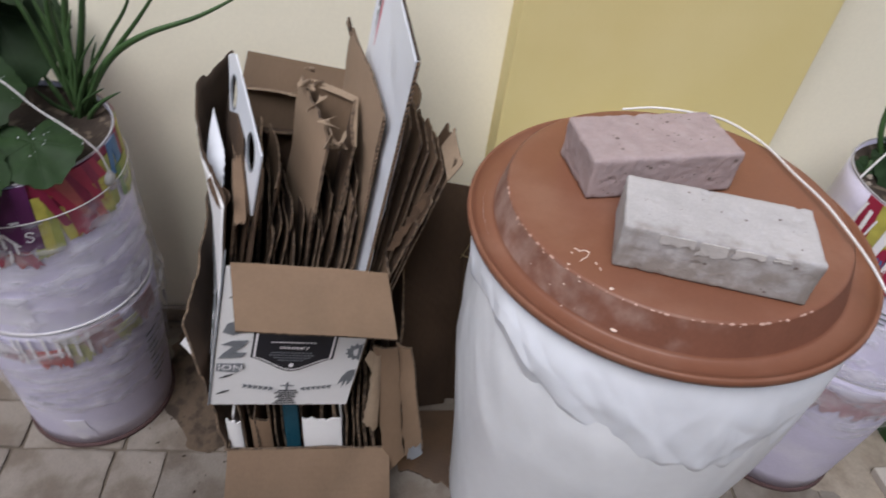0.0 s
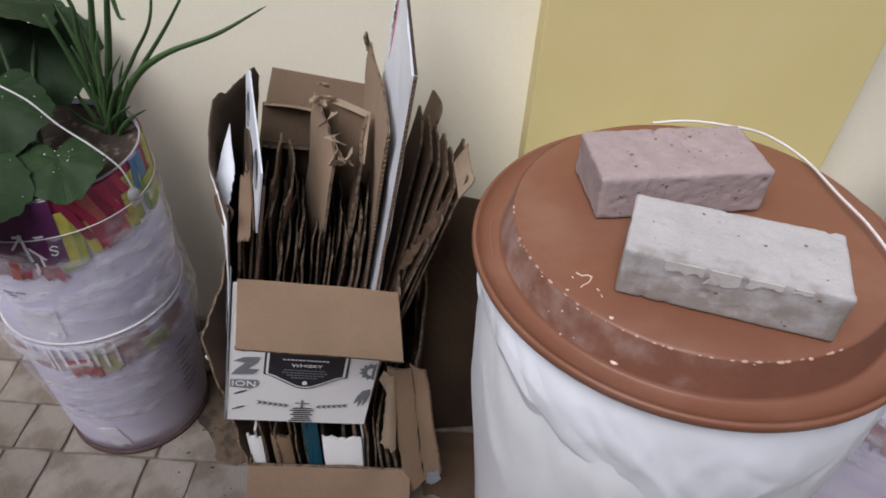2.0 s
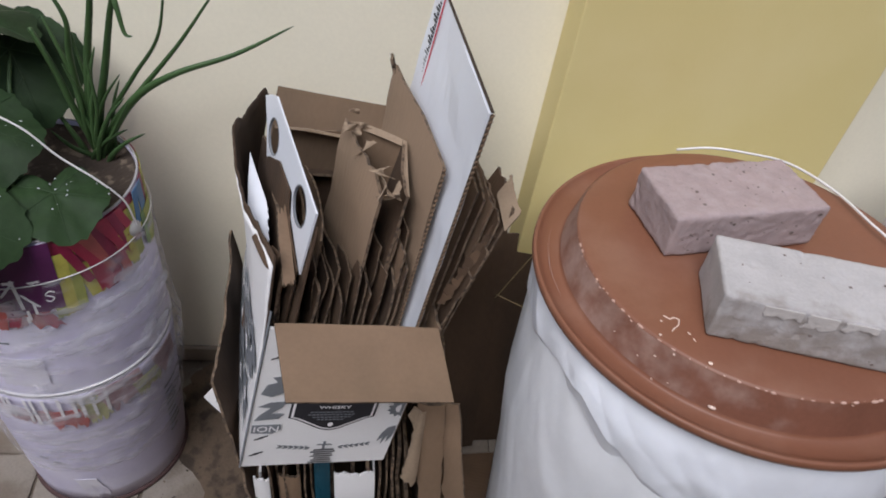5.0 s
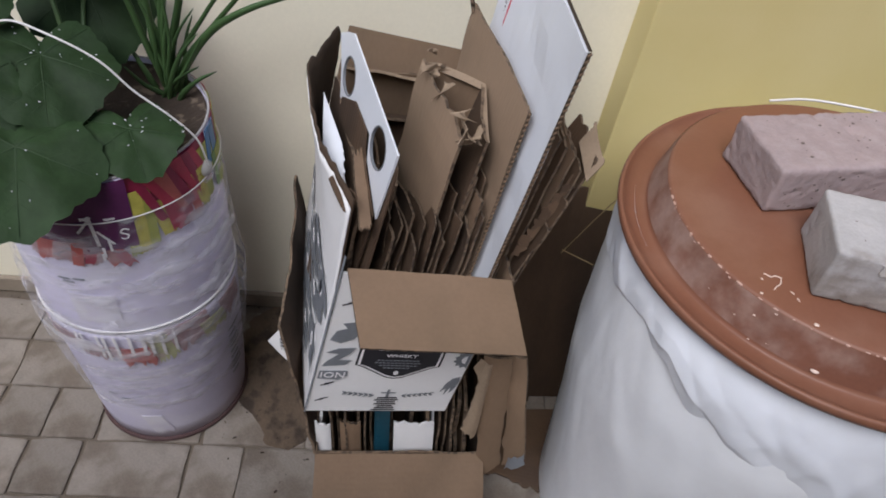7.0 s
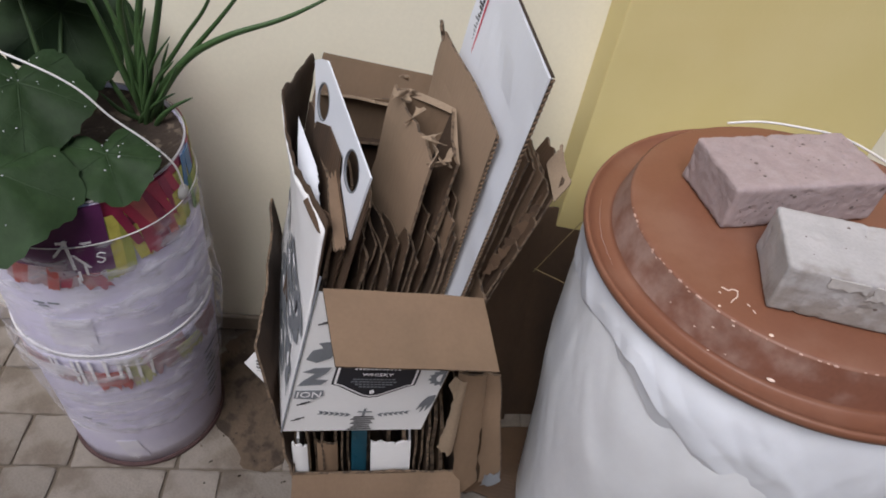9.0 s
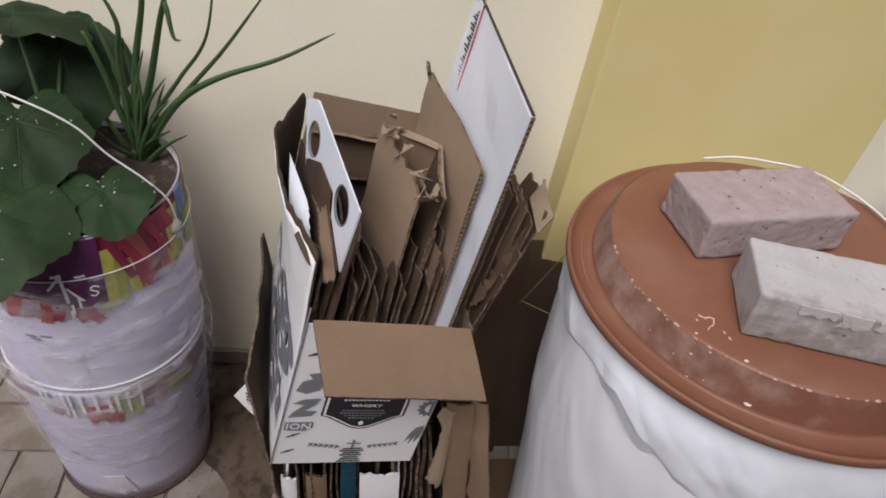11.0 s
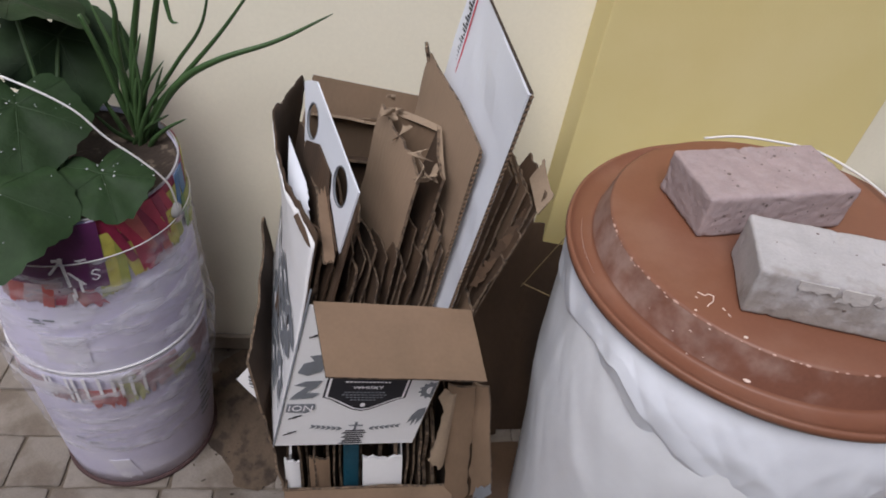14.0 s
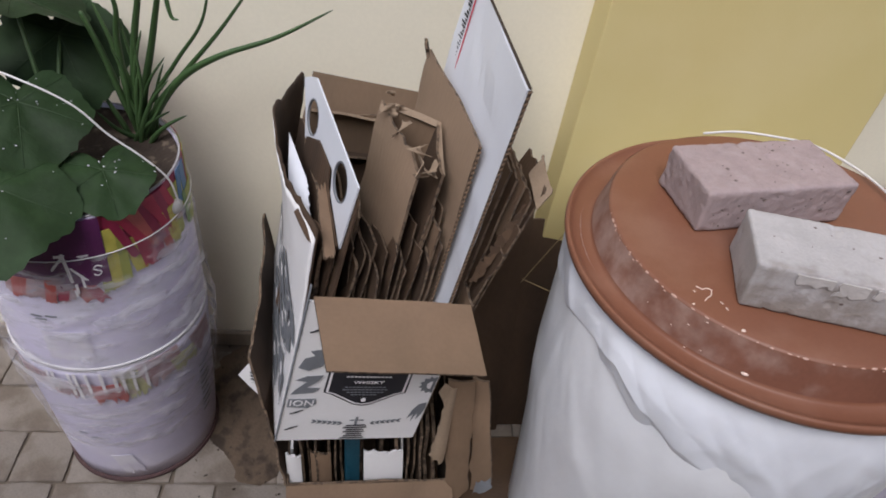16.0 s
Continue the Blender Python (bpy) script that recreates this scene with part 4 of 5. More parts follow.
def white_carton():
    ob = thing("whisky_carton", "white printed whisky carton with brown inside, open and stuffed with cardboard", "carton", pose_of=BX)
    t = 0.004
    part("front_panel", sheet((0, 0, 0), (W, 0, 0), (W, 0, H - 0.004), (0, 0, H - 0.004), t, 0.0, "", 2, 2, wave=0), "white_card", ob, "white printed panel")
    part("back_panel", sheet((0, D, 0), (W, D, 0), (W, D, H), (0, D, H), t), "kraft", ob)
    part("bottom_panel", sheet((0.002, 0.003, 0.003), (W - 0.002, 0.003, 0.003), (W - 0.002, D - 0.003, 0.003), (0.002, D - 0.003, 0.003), t), "kraft", ob)
    # side wall: white outside, bulging outwards, its torn top standing above the front
    part("side_panel", skin(lambda u, v: side_point(u, v, -0.0022), lambda u, v: side_point(u, v, -0.0008), 40, 26), "white_card", ob, "white printed panel with a torn top", True)
    part("side_lining", skin(lambda u, v: side_point(u, v * (1.035 if u < 0.75 else 1.01), -0.0006, 3), lambda u, v: side_point(u, v * (1.035 if u < 0.75 else 1.01), 0.0022, 3), 40, 26), "kraft_dark_shaded", ob, "brown torn lining", True)
    part("side_panel", sheet((W, D, 0), (W, 0.0, 0), (W + 0.006, 0.0, 0.312), (W + 0.02, D, 0.32), t, 0, "t", tear=0.005), "kraft", ob)
    # flaps
    part("torn_curl", tube([(-0.030, 0.050, 0.418), (-0.022, 0.024, 0.412), (-0.012, 0.008, 0.404), (-0.006, 0.012, 0.420), (-0.014, 0.020, 0.426)], lambda t: 0.006 * (1 - 0.5 * t), 7, 6, 0.35), "kraft_dark_shaded", ob, "curled torn ply")
    part("back_flap", sheet((0.0, D, H), (W, D, H), (W - 0.004, D + 0.048, H + 0.137), (0.014, D + 0.053, H + 0.139), t, 0.004, "", 10, 8), "kraft", ob)
    part("front_flap", sheet((0.005, 0.003, H), (W + 0.003, 0.003, H), (W + 0.010, -0.100, H - 0.035), (0.016, -0.104, H - 0.026), t, -0.002, "", 12, 10, wave=0.001), "kraft", ob, "kraft-brown flap folded outwards")
    part("corner_line", sheet((-0.0034, -0.0026, 0.0), (-0.0016, -0.0046, 0.0), (-0.0022, -0.0046, 0.34), (-0.0044, -0.0026, 0.34), 0.0005, nu=2, nv=20, wave=0.0), "ink_grey", ob, "worn dark corner crease")
    # print on the front, a hair proud of it
    face = basis((0, -0.0042, 0), (1, 0, 0), (0, 0, 1))

    def ink(outline, mat="ink_grey", lift=0.0):
        part("print", plate(outline, 0.0004, face @ Matrix.Translation((0, 0, lift))), mat, ob)

    shield = [(0.057, 0.185), (0.057, 0.125), (0.068, 0.121), (0.092, 0.106), (0.105, 0.098), (0.118, 0.095), (0.131, 0.098), (0.144, 0.106), (0.168, 0.121), (0.179, 0.125), (0.179, 0.185)]
    grow = lambda o, k: [((x - 0.118) * k + 0.118, (z - 0.15) * k + 0.15) for x, z in o]
    ink(grow(shield, 1.075), "ink")
    ink(grow(shield, 1.02), "print_white", 0.0004)
    ink(grow(shield, 0.96), "ink", 0.0008)
    letters("WHISKY", 0.0095, face @ Matrix.Translation((0.118, 0.148, 0.0014)), "print_white", ob, squeeze=1.35)
    for k, (w, z) in enumerate(((0.075, 0.160), (0.07, 0.136), (0.075, 0.130), (0.06, 0.124), (0.045, 0.118))):
        for q in range(int(w / 0.006)):
            x = 0.118 - w / 2 + q * 0.006
            ink([(x, z), (x + 0.0042, z), (x + 0.0042, z + 0.0022), (x, z + 0.0022)], "ink_grey" if k else "print_white", 0.0013)
    ink([(0.118 + 0.004 * math.cos(a / 6 * math.pi), 0.107 + 0.005 * math.sin(a / 6 * math.pi)) for a in range(12)], "print_white", 0.0013)
    for sgn in (-1, 1):
        for k in range(6):
            x, z = 0.12 + sgn * (0.022 + k * 0.0085), 0.046 + 0.0012 * k
            for up in (0, 1):
                zz = z + (0.0035 if up else -0.0035)
                ink([(x, z), (x + sgn * 0.004, zz), (x + sgn * 0.0095, zz + (0.001 if up else -0.001)), (x + sgn * 0.006, z)], "ink_grey")
    for k in range(7):
        z = 0.006 + k * 0.0055
        j = (k * 37 % 5) * 0.002
        ink([(0.100 + j, z), (0.140 - j * 0.6, z + 0.001), (0.139 - j, z + 0.0036), (0.101 + j, z + 0.003)], "ink", 0.0006)
    ink([(0.117, 0.042), (0.121, 0.042), (0.121, 0.062), (0.117, 0.062)], "ink_grey")
    ink([(0.108, 0.053), (0.131, 0.053), (0.131, 0.0555), (0.108, 0.0555)], "ink_grey", 0.0005)
    ink([(0.222 + (0.021 if k % 2 else 0.016) * math.cos(math.pi * k / 12), 0.142 + (0.021 if k % 2 else 0.016) * math.sin(math.pi * k / 12)) for k in range(5, 24) if 0.222 + 0.021 * math.cos(math.pi * k / 12) < 0.229])
    ink([(0.222 + 0.008 * math.cos(math.pi * k / 8), 0.142 + 0.009 * math.sin(math.pi * k / 8)) for k in range(4, 13)], "print_white", 0.0005)
    ink([(0.203, 0.058), (0.207, 0.079), (0.214, 0.093), (0.226, 0.099), (0.228, 0.085), (0.225, 0.068), (0.219, 0.055), (0.218, 0.072), (0.211, 0.050), (0.211, 0.068)])
    ink([(0.004, 0.118), (0.038, 0.122), (0.046, 0.133), (0.026, 0.134), (0.040, 0.148), (0.046, 0.162), (0.022, 0.160), (0.006, 0.150), (0.024, 0.147), (0.010, 0.130)])
    ink([(0.003, 0.088), (0.034, 0.086), (0.046, 0.096), (0.044, 0.108), (0.003, 0.107)])
    letters("ION", 0.019, face @ Matrix.Translation((0.024, 0.097, 0.0006)), "print_white", ob, squeeze=1.1)
    ink([(0.006, 0.178), (0.022, 0.172), (0.040, 0.182), (0.047, 0.200), (0.036, 0.218), (0.018, 0.214), (0.026, 0.204), (0.012, 0.198)])
    for x, z in ((0.008, 0.030), (0.014, 0.034), (0.010, 0.070), (0.016, 0.074), (0.010, 0.25), (0.016, 0.254)):
        ink([(x, z), (x + 0.013, z + 0.005), (x + 0.013, z + 0.0075), (x, z + 0.0025)], "ink")
    # print on the side wall
    flank = basis((-0.0030, 0, 0), (0, -1, 0), (0, 0, 1))
    rng = random.Random(21)

    def flank_ink(outline, mat="ink_grey", lift=0.0):
        bm = plate([(-y, z) for y, z in outline], 0.0004, flank @ Matrix.Translation((0, 0, lift)))
        bmesh.ops.subdivide_edges(bm, edges=[e for e in bm.edges if e.calc_length() > 0.012], cuts=2)
        for v in bm.verts:
            v.co.x += side_bulge(v.co.y, v.co.z)[0] - 0.0016
        part("print", bm, mat, ob)

    for cy, cz, sy, sz, seed in ((0.05, 0.21, 0.035, 0.03, 1), (0.11, 0.25, 0.04, 0.02, 2), (0.10, 0.16, 0.05, 0.022, 3), (0.05, 0.10, 0.03, 0.035, 4), (0.17, 0.20, 0.045, 0.03, 5), (0.20, 0.11, 0.06, 0.03, 6), (0.27, 0.22, 0.04, 0.03, 7), (0.13, 0.06, 0.05, 0.018, 8)):
        r = random.Random(seed)
        p1, p2 = r.uniform(0, 6), r.uniform(0, 6)
        flank_ink(blob(lambda a: (cy + sy * 1.75 * math.cos(a) * (0.7 + 0.35 * math.sin(3 * a + p1)), cz + sz * 1.25 * math.sin(a) * (0.7 + 0.4 * math.sin(2 * a + p2) + 0.15 * math.sin(7 * a))), 44))
        flank_ink(blob(lambda a: (cy + sy * 0.15 + sy * 0.32 * math.cos(a), cz + sz * 0.25 + sz * 0.28 * math.sin(a) * (1 + 0.3 * math.sin(2 * a))), 24), "print_white", 0.0005)
    flank_ink(blob(lambda a: (0.055 + 0.007 * math.cos(a), 0.222 + 0.012 * math.sin(a)), 20), "ink", 0.001)
    return ob


white_carton()


def in_carton(name, label, mat, a, b, c, d, category="cardboard", group="cardboard sheets", **kw):
    """A loose board in the white carton; corners in the carton's own axes."""
    ob = solid(name, sheet(a, b, c, d, **kw), mat, label, category, group)
    ob.matrix_world = BX.copy()
    return ob


def loose_boards():
    # white divider with two round holes
    m = basis((-0.0226, 0.30, 0.40), (0.174, -0.985, 0.0), (0, 0, 1))
    strip = [(0.036, 0.099), (0.060, 0.113), (0.086, 0.124), (0.298, 0.090), (0.289, -0.012), (0.221, 0.027), (0.210, 0.056), (0.145, 0.062), (0.128, 0.034), (0.085, 0.030), (0.064, 0.066)]
    ob = thing("divider_strip", "white card bottle divider with two round holes", "divider", pose_of=BX)
    part("strip", plate(strip, 0.0025, m, holes=[(0.1015, 0.0715, 0.0265, 0.0265), (0.2435, 0.0600, 0.0275, 0.0275)]), "board", ob)
    part("leg", plate([(0.280, -0.012), (0.288, -0.012), (0.2965, 0.070), (0.299, 0.060), (0.2965, -0.30), (0.27, -0.30)], 0.0025, m @ Matrix.Translation((0, 0, -0.0042))), "kraft_dark_shaded", ob)
    part("back_ply", plate([(0.10, 0.040), (0.15, 0.064), (0.206, 0.058), (0.218, 0.026), (0.286, -0.010), (0.28, -0.28), (0.11, -0.28)], 0.002, m @ Matrix.Translation((0, 0, 0.004))), "kraft_dark_shaded", ob)
    for hx, hy, r in ((0.1015, 0.0715, 0.0265), (0.2435, 0.0600, 0.0275)):
        ring = lathe([(r - 0.0022, -0.0003), (r - 0.0004, -0.0003), (r - 0.0004, 0.0028), (r - 0.0022, 0.0028)], 28, closed=True)
        bmesh.ops.transform(ring, matrix=m @ Matrix.Translation((hx, hy, 0)), verts=ring.verts[:])
        part("hole_edge", ring, "ink_grey", ob)
    in_carton("paper_sheet", "crumpled white sheet with a torn edge", "board", (-0.012, 0.020, 0.404), (-0.014, 0.110, 0.424), (-0.034, 0.212, 0.436), (-0.037, 0.092, 0.408), torn="lb", thick=0.002, tear=0.006, seed=2, category="paper", group="loose papers")
    in_carton("cardboard_sheet", "narrow torn kraft cardboard strip", "kraft", (0.004, -0.006, 0.385), (0.018, 0.004, 0.385), (0.012, 0.10, 0.428), (-0.004, 0.085, 0.428), torn="tb", tear=0.005, seed=4)
    in_carton("cardboard_sheet", "brown cardboard standing along the carton's side wall", "kraft_dark_shaded", (0.010, 0.010, 0.02), (0.004, 0.25, 0.02), (-0.012, 0.27, 0.430), (0.004, 0.016, 0.395), torn="tl", tear=0.006, seed=5, bow=0.004)
    # tall boards
    kb = thing("cardboard_sheet", "plain kraft cardboard with a folded ear at its tip", "cardboard", group="cardboard sheets", pose_of=BX)
    part("panel", sheet((0.198, 0.03, 0.02), (0.190, 0.31, 0.02), (0.162, 0.294, 0.566), (0.181, 0.050, 0.545), seed=6, bow=0.004), "kraft_lit", kb)
    part("edge_gap", sheet((0.1965, 0.0295, 0.02), (0.1995, 0.0295, 0.02), (0.1825, 0.0490, 0.545), (0.1795, 0.0490, 0.545), 0.0012, nu=2, nv=14, wave=0.0), "flute", kb)
    part("fluted_ply", fluted_edge((0.198, 0.0275, 0.02), (0.181, 0.0475, 0.545), 0.004, (0, -1, 0.07)), "kraft", kb)
    ear = solid("cardboard_scrap", sheet((0.160, 0.285, 0.555), (0.162, 0.302, 0.56), (0.155, 0.302, 0.578), (0.152, 0.290, 0.576), 0.004, 0.002, "tlr", 6, 6, tear=0.003), "kraft_dark_shaded", "small folded scrap on the board's tip", "cardboard", "cardboard scraps")
    ear.matrix_world = BX.copy()
    wb = thing("white_board", "tall white card board with a red line and a label", "board", pose_of=BX)
    part("panel", sheet((0.213, 0.015, 0.02), (0.206, 0.285, 0.02), (0.188, 0.278, 0.700), (0.190, 0.0, 0.652), 0.005, 0.0, "", 12, 14), "board", wb)
    part("edge_gap", sheet((0.2110, 0.0140, 0.02), (0.2150, 0.0140, 0.02), (0.1922, -0.0012, 0.652), (0.1878, -0.0012, 0.652), 0.0012, nu=2, nv=14, wave=0.0), "flute", wb)
    part("fluted_ply", fluted_edge((0.213, 0.0125, 0.02), (0.190, -0.0025, 0.652), 0.005, (0, -1, 0.0)), "kraft", wb)
    part("edge_gap", sheet((0.1880, 0.0, 0.6535), (0.1920, 0.0, 0.6535), (0.1900, 0.278, 0.7015), (0.1860, 0.278, 0.7015), 0.0012, nu=2, nv=14, wave=0.0), "flute", wb)
    part("red_line", sheet((0.1905, 0.235, 0.46), (0.1905, 0.238, 0.46), (0.1848, 0.238, 0.695), (0.1848, 0.235, 0.695), 0.001, 0, "", 2, 8, wave=0), "ink_red", wb)
    for k in range(26):
        z = 0.55 + k * 0.0052
        w = (0.010, 0.016, 0.006, 0.018, 0.013, 0.004)[k * 5 % 6]
        x = 0.1903 - 0.0057 * (z - 0.46) / 0.235
        part("print_bar", sheet((x, 0.246, z), (x, 0.246 + w, z), (x - 0.0001, 0.246 + w, z + 0.0028), (x - 0.0001, 0.246, z + 0.0028), 0.001, 0, "", 2, 2, wave=0), "ink_grey" if k < 12 else "ink", wb)
    part("tape_end", sheet((0.184, 0.235, 0.692), (0.184, 0.268, 0.692), (0.176, 0.262, 0.725), (0.178, 0.240, 0.720), 0.002, 0.006, "t", 6, 6, tear=0.003), "steel", wb, "shiny foil tape end")
    # a flattened tube of kraft card, folded open
    tub = thing("folded_carton", "flattened kraft carton with frayed top edges", "carton", pose_of=BX)
    part("side", sheet((0.122, 0.028, 0.02), (0.10, 0.235, 0.02), (0.086, 0.207, 0.507), (0.116, 0.066, 0.487), 0.004, 0.006, "t", 14, 12, tear=0.006, seed=8), "kraft_lit", tub)
    part("side", sheet((0.155, 0.05, 0.02), (0.158, 0.25, 0.02), (0.1645, 0.172, 0.508), (0.156, 0.075, 0.482), 0.004, -0.004, "t", 12, 10, tear=0.003, seed=9), "kraft_dark_shaded", tub)
    part("top_lip", sheet((0.154, 0.078, 0.478), (0.160, 0.078, 0.478), (0.1675, 0.172, 0.507), (0.1615, 0.172, 0.507), 0.003, 0.0, "", 4, 12, wave=0.002), "kraft_pale", tub)
    part("end", sheet((0.10, 0.235, 0.02), (0.158, 0.25, 0.02), (0.1645, 0.172, 0.506), (0.088, 0.208, 0.505), 0.004, -0.010, "t", 8, 8, seed=10), "kraft", tub)
    part("top_lip", sheet((0.112, 0.202, 0.500), (0.162, 0.166, 0.503), (0.166, 0.173, 0.509), (0.110, 0.212, 0.507), 0.003, 0.002, "l", 10, 6, tear=0.005, seed=12), "kraft_pale", tub)
    rng = random.Random(5)
    for k in range(9):
        t = (0.0, 0.05, 0.12, 0.2, 0.34, 0.8, 0.88, 0.95, 1.0)[k]
        p = Vector((0.091 + 0.034 * t * t + rng.uniform(-0.004, 0.004), 0.205 - 0.148 * t + rng.uniform(-0.008, 0.008), 0.502 - 0.020 * t + rng.uniform(-0.004, 0.012)))
        e = [Vector((rng.uniform(-0.012, 0.016), rng.uniform(-0.016, 0.016), rng.uniform(-0.01, 0.014))) for _ in range(4)]
        part("fray", sheet(p + e[0], p + e[1] + Vector((0.006, 0, 0)), p + e[2] + Vector((0.008, 0, 0.012)), p + e[3] + Vector((0, 0, 0.014)), 0.0014, 0.003, "tblr", 6, 6, tear=0.003, seed=k + 40), "kraft_pale", tub, "frayed pale paper ply")
    # inner carton wall with its creases, at the back
    in_carton("cardboard_sheet", "folded kraft board standing against the carton's back", "kraft", (0.006, 0.312, 0.02), (0.16, 0.318, 0.02), (0.155, 0.325, 0.428), (0.006, 0.322, 0.422), torn="t", tear=0.002, seed=14)
    in_carton("cardboard_sheet", "creased kraft board standing in the carton", "kraft_dark_shaded", (0.012, 0.272, 0.02), (0.15, 0.275, 0.02), (0.148, 0.285, 0.374), (0.012, 0.283, 0.372), torn="", seed=15)
    in_carton("cardboard_scrap", "pale creased cardboard edge across the carton's back", "kraft_pale", (0.008, 0.322, 0.420), (0.155, 0.325, 0.424), (0.155, 0.306, 0.432), (0.010, 0.304, 0.430), thick=0.004, torn="t", tear=0.003, seed=16, group="cardboard scraps")
    in_carton("cardboard_scrap", "creased cardboard ledge inside the carton", "kraft_dark_shaded", (0.012, 0.283, 0.370), (0.145, 0.285, 0.372), (0.145, 0.262, 0.380), (0.014, 0.260, 0.378), thick=0.004, torn="t", tear=0.003, seed=17, group="cardboard scraps")
    # lower torn boards, side by side
    rng = random.Random(9)
    rows = [(0.045, 0.335, 0.012), (0.057, 0.375, 0.055), (0.067, 0.345, 0.012), (0.078, 0.36, 0.02), (0.098, 0.34, 0.012), (0.108, 0.36, 0.03), (0.124, 0.385, 0.05), (0.135, 0.34, 0.012), (0.150, 0.37, 0.03), (0.162, 0.36, 0.012), (0.170, 0.39, 0.02),
            (0.040, 0.345, 0.02), (0.050, 0.40, 0.10), (0.062, 0.365, 0.03), (0.072, 0.395, 0.07), (0.083, 0.35, 0.03), (0.090, 0.37, 0.04), (0.118, 0.375, 0.02), (0.130, 0.352, 0.015), (0.140, 0.40, 0.05),
            (0.158, 0.43, 0.06), (0.166, 0.41, 0.035), (0.174, 0.425, 0.045), (0.180, 0.395, 0.03), (0.026, 0.36, 0.02)]
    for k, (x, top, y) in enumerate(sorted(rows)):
        # most boards get the darkened brown, which paints the shade between them
        mat = "kraft" if k in (3, 7, 19, 21) else "kraft_dark_shaded"
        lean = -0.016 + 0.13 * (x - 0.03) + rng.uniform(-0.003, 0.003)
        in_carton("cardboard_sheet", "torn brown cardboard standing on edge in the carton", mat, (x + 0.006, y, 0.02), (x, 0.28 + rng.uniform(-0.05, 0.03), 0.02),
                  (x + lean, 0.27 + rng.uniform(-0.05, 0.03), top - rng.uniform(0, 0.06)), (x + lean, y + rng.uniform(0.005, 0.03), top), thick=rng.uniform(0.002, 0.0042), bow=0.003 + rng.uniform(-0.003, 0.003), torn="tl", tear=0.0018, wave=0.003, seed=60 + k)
    # boards fanned out over the near side wall
    fan = [(0.214, 0.236, 0.51, 0.10, "kraft_dark_shaded"), (0.219, 0.250, 0.50, 0.075, "kraft"), (0.223, 0.262, 0.492, 0.07, "kraft_dark_shaded"), (0.226, 0.276, 0.485, 0.065, "kraft"),
           (0.228, 0.288, 0.47, 0.055, "kraft_dark_shaded"), (0.230, 0.302, 0.49, 0.055, "kraft_dark_shaded"), (0.233, 0.276, 0.43, 0.03, "kraft_dark_shaded"), (0.235, 0.262, 0.39, 0.02, "kraft_dark_shaded")]
    for k, (x0, x1, top, y, mat) in enumerate(fan):
        in_carton("cardboard_sheet", "brown cardboard leaning out over the carton's side", mat, (x0, 0.012 + 0.003 * k, 0.05 if k < 6 else 0.20), (x0 + 0.002, 0.25, 0.05 if k < 6 else 0.2), (x1 + 0.006, 0.20 - 0.01 * k, top + 0.01), (x1, y, top),
                  thick=0.0034, bow=0.002, wave=0.0008, torn="tl", tear=0.0022, seed=80 + k)
    in_carton("cardboard_scrap", "pale torn cardboard tab on a leaning board", "kraft_pale", (0.296, 0.045, 0.462), (0.288, 0.09, 0.492), (0.300, 0.095, 0.522), (0.312, 0.052, 0.49), torn="tr", tear=0.002, seed=95, thick=0.003, group="cardboard scraps")
    in_carton("cardboard_sheet", "rounded brown board at the carton's far corner", "kraft", (0.232, 0.22, 0.10), (0.232, 0.33, 0.10), (0.284, 0.325, 0.490), (0.284, 0.235, 0.480), torn="", seed=97, bow=0.01)
    for k in range(9):
        p = Vector((0.232 + 0.006 * k, 0.03 + 0.004 * k, 0.335 + 0.013 * k))
        in_carton("cardboard_scrap", "shred of torn cardboard ply", "kraft_dark_shaded", p, p + Vector((0.01, -0.006, 0.004)), p + Vector((0.012, -0.003, 0.022)), p + Vector((0.002, 0.004, 0.018)), thick=0.0015, torn="tblr", tear=0.003, nu=5, nv=5, seed=130 + k, group="cardboard scraps")


loose_boards()


# ---- the lower carton, on the pavers ----
CX = pose(-0.277, 0.952, 0.0, 0, 0, 14.0)
CW, CD, CH = 0.298, 0.36, 0.137


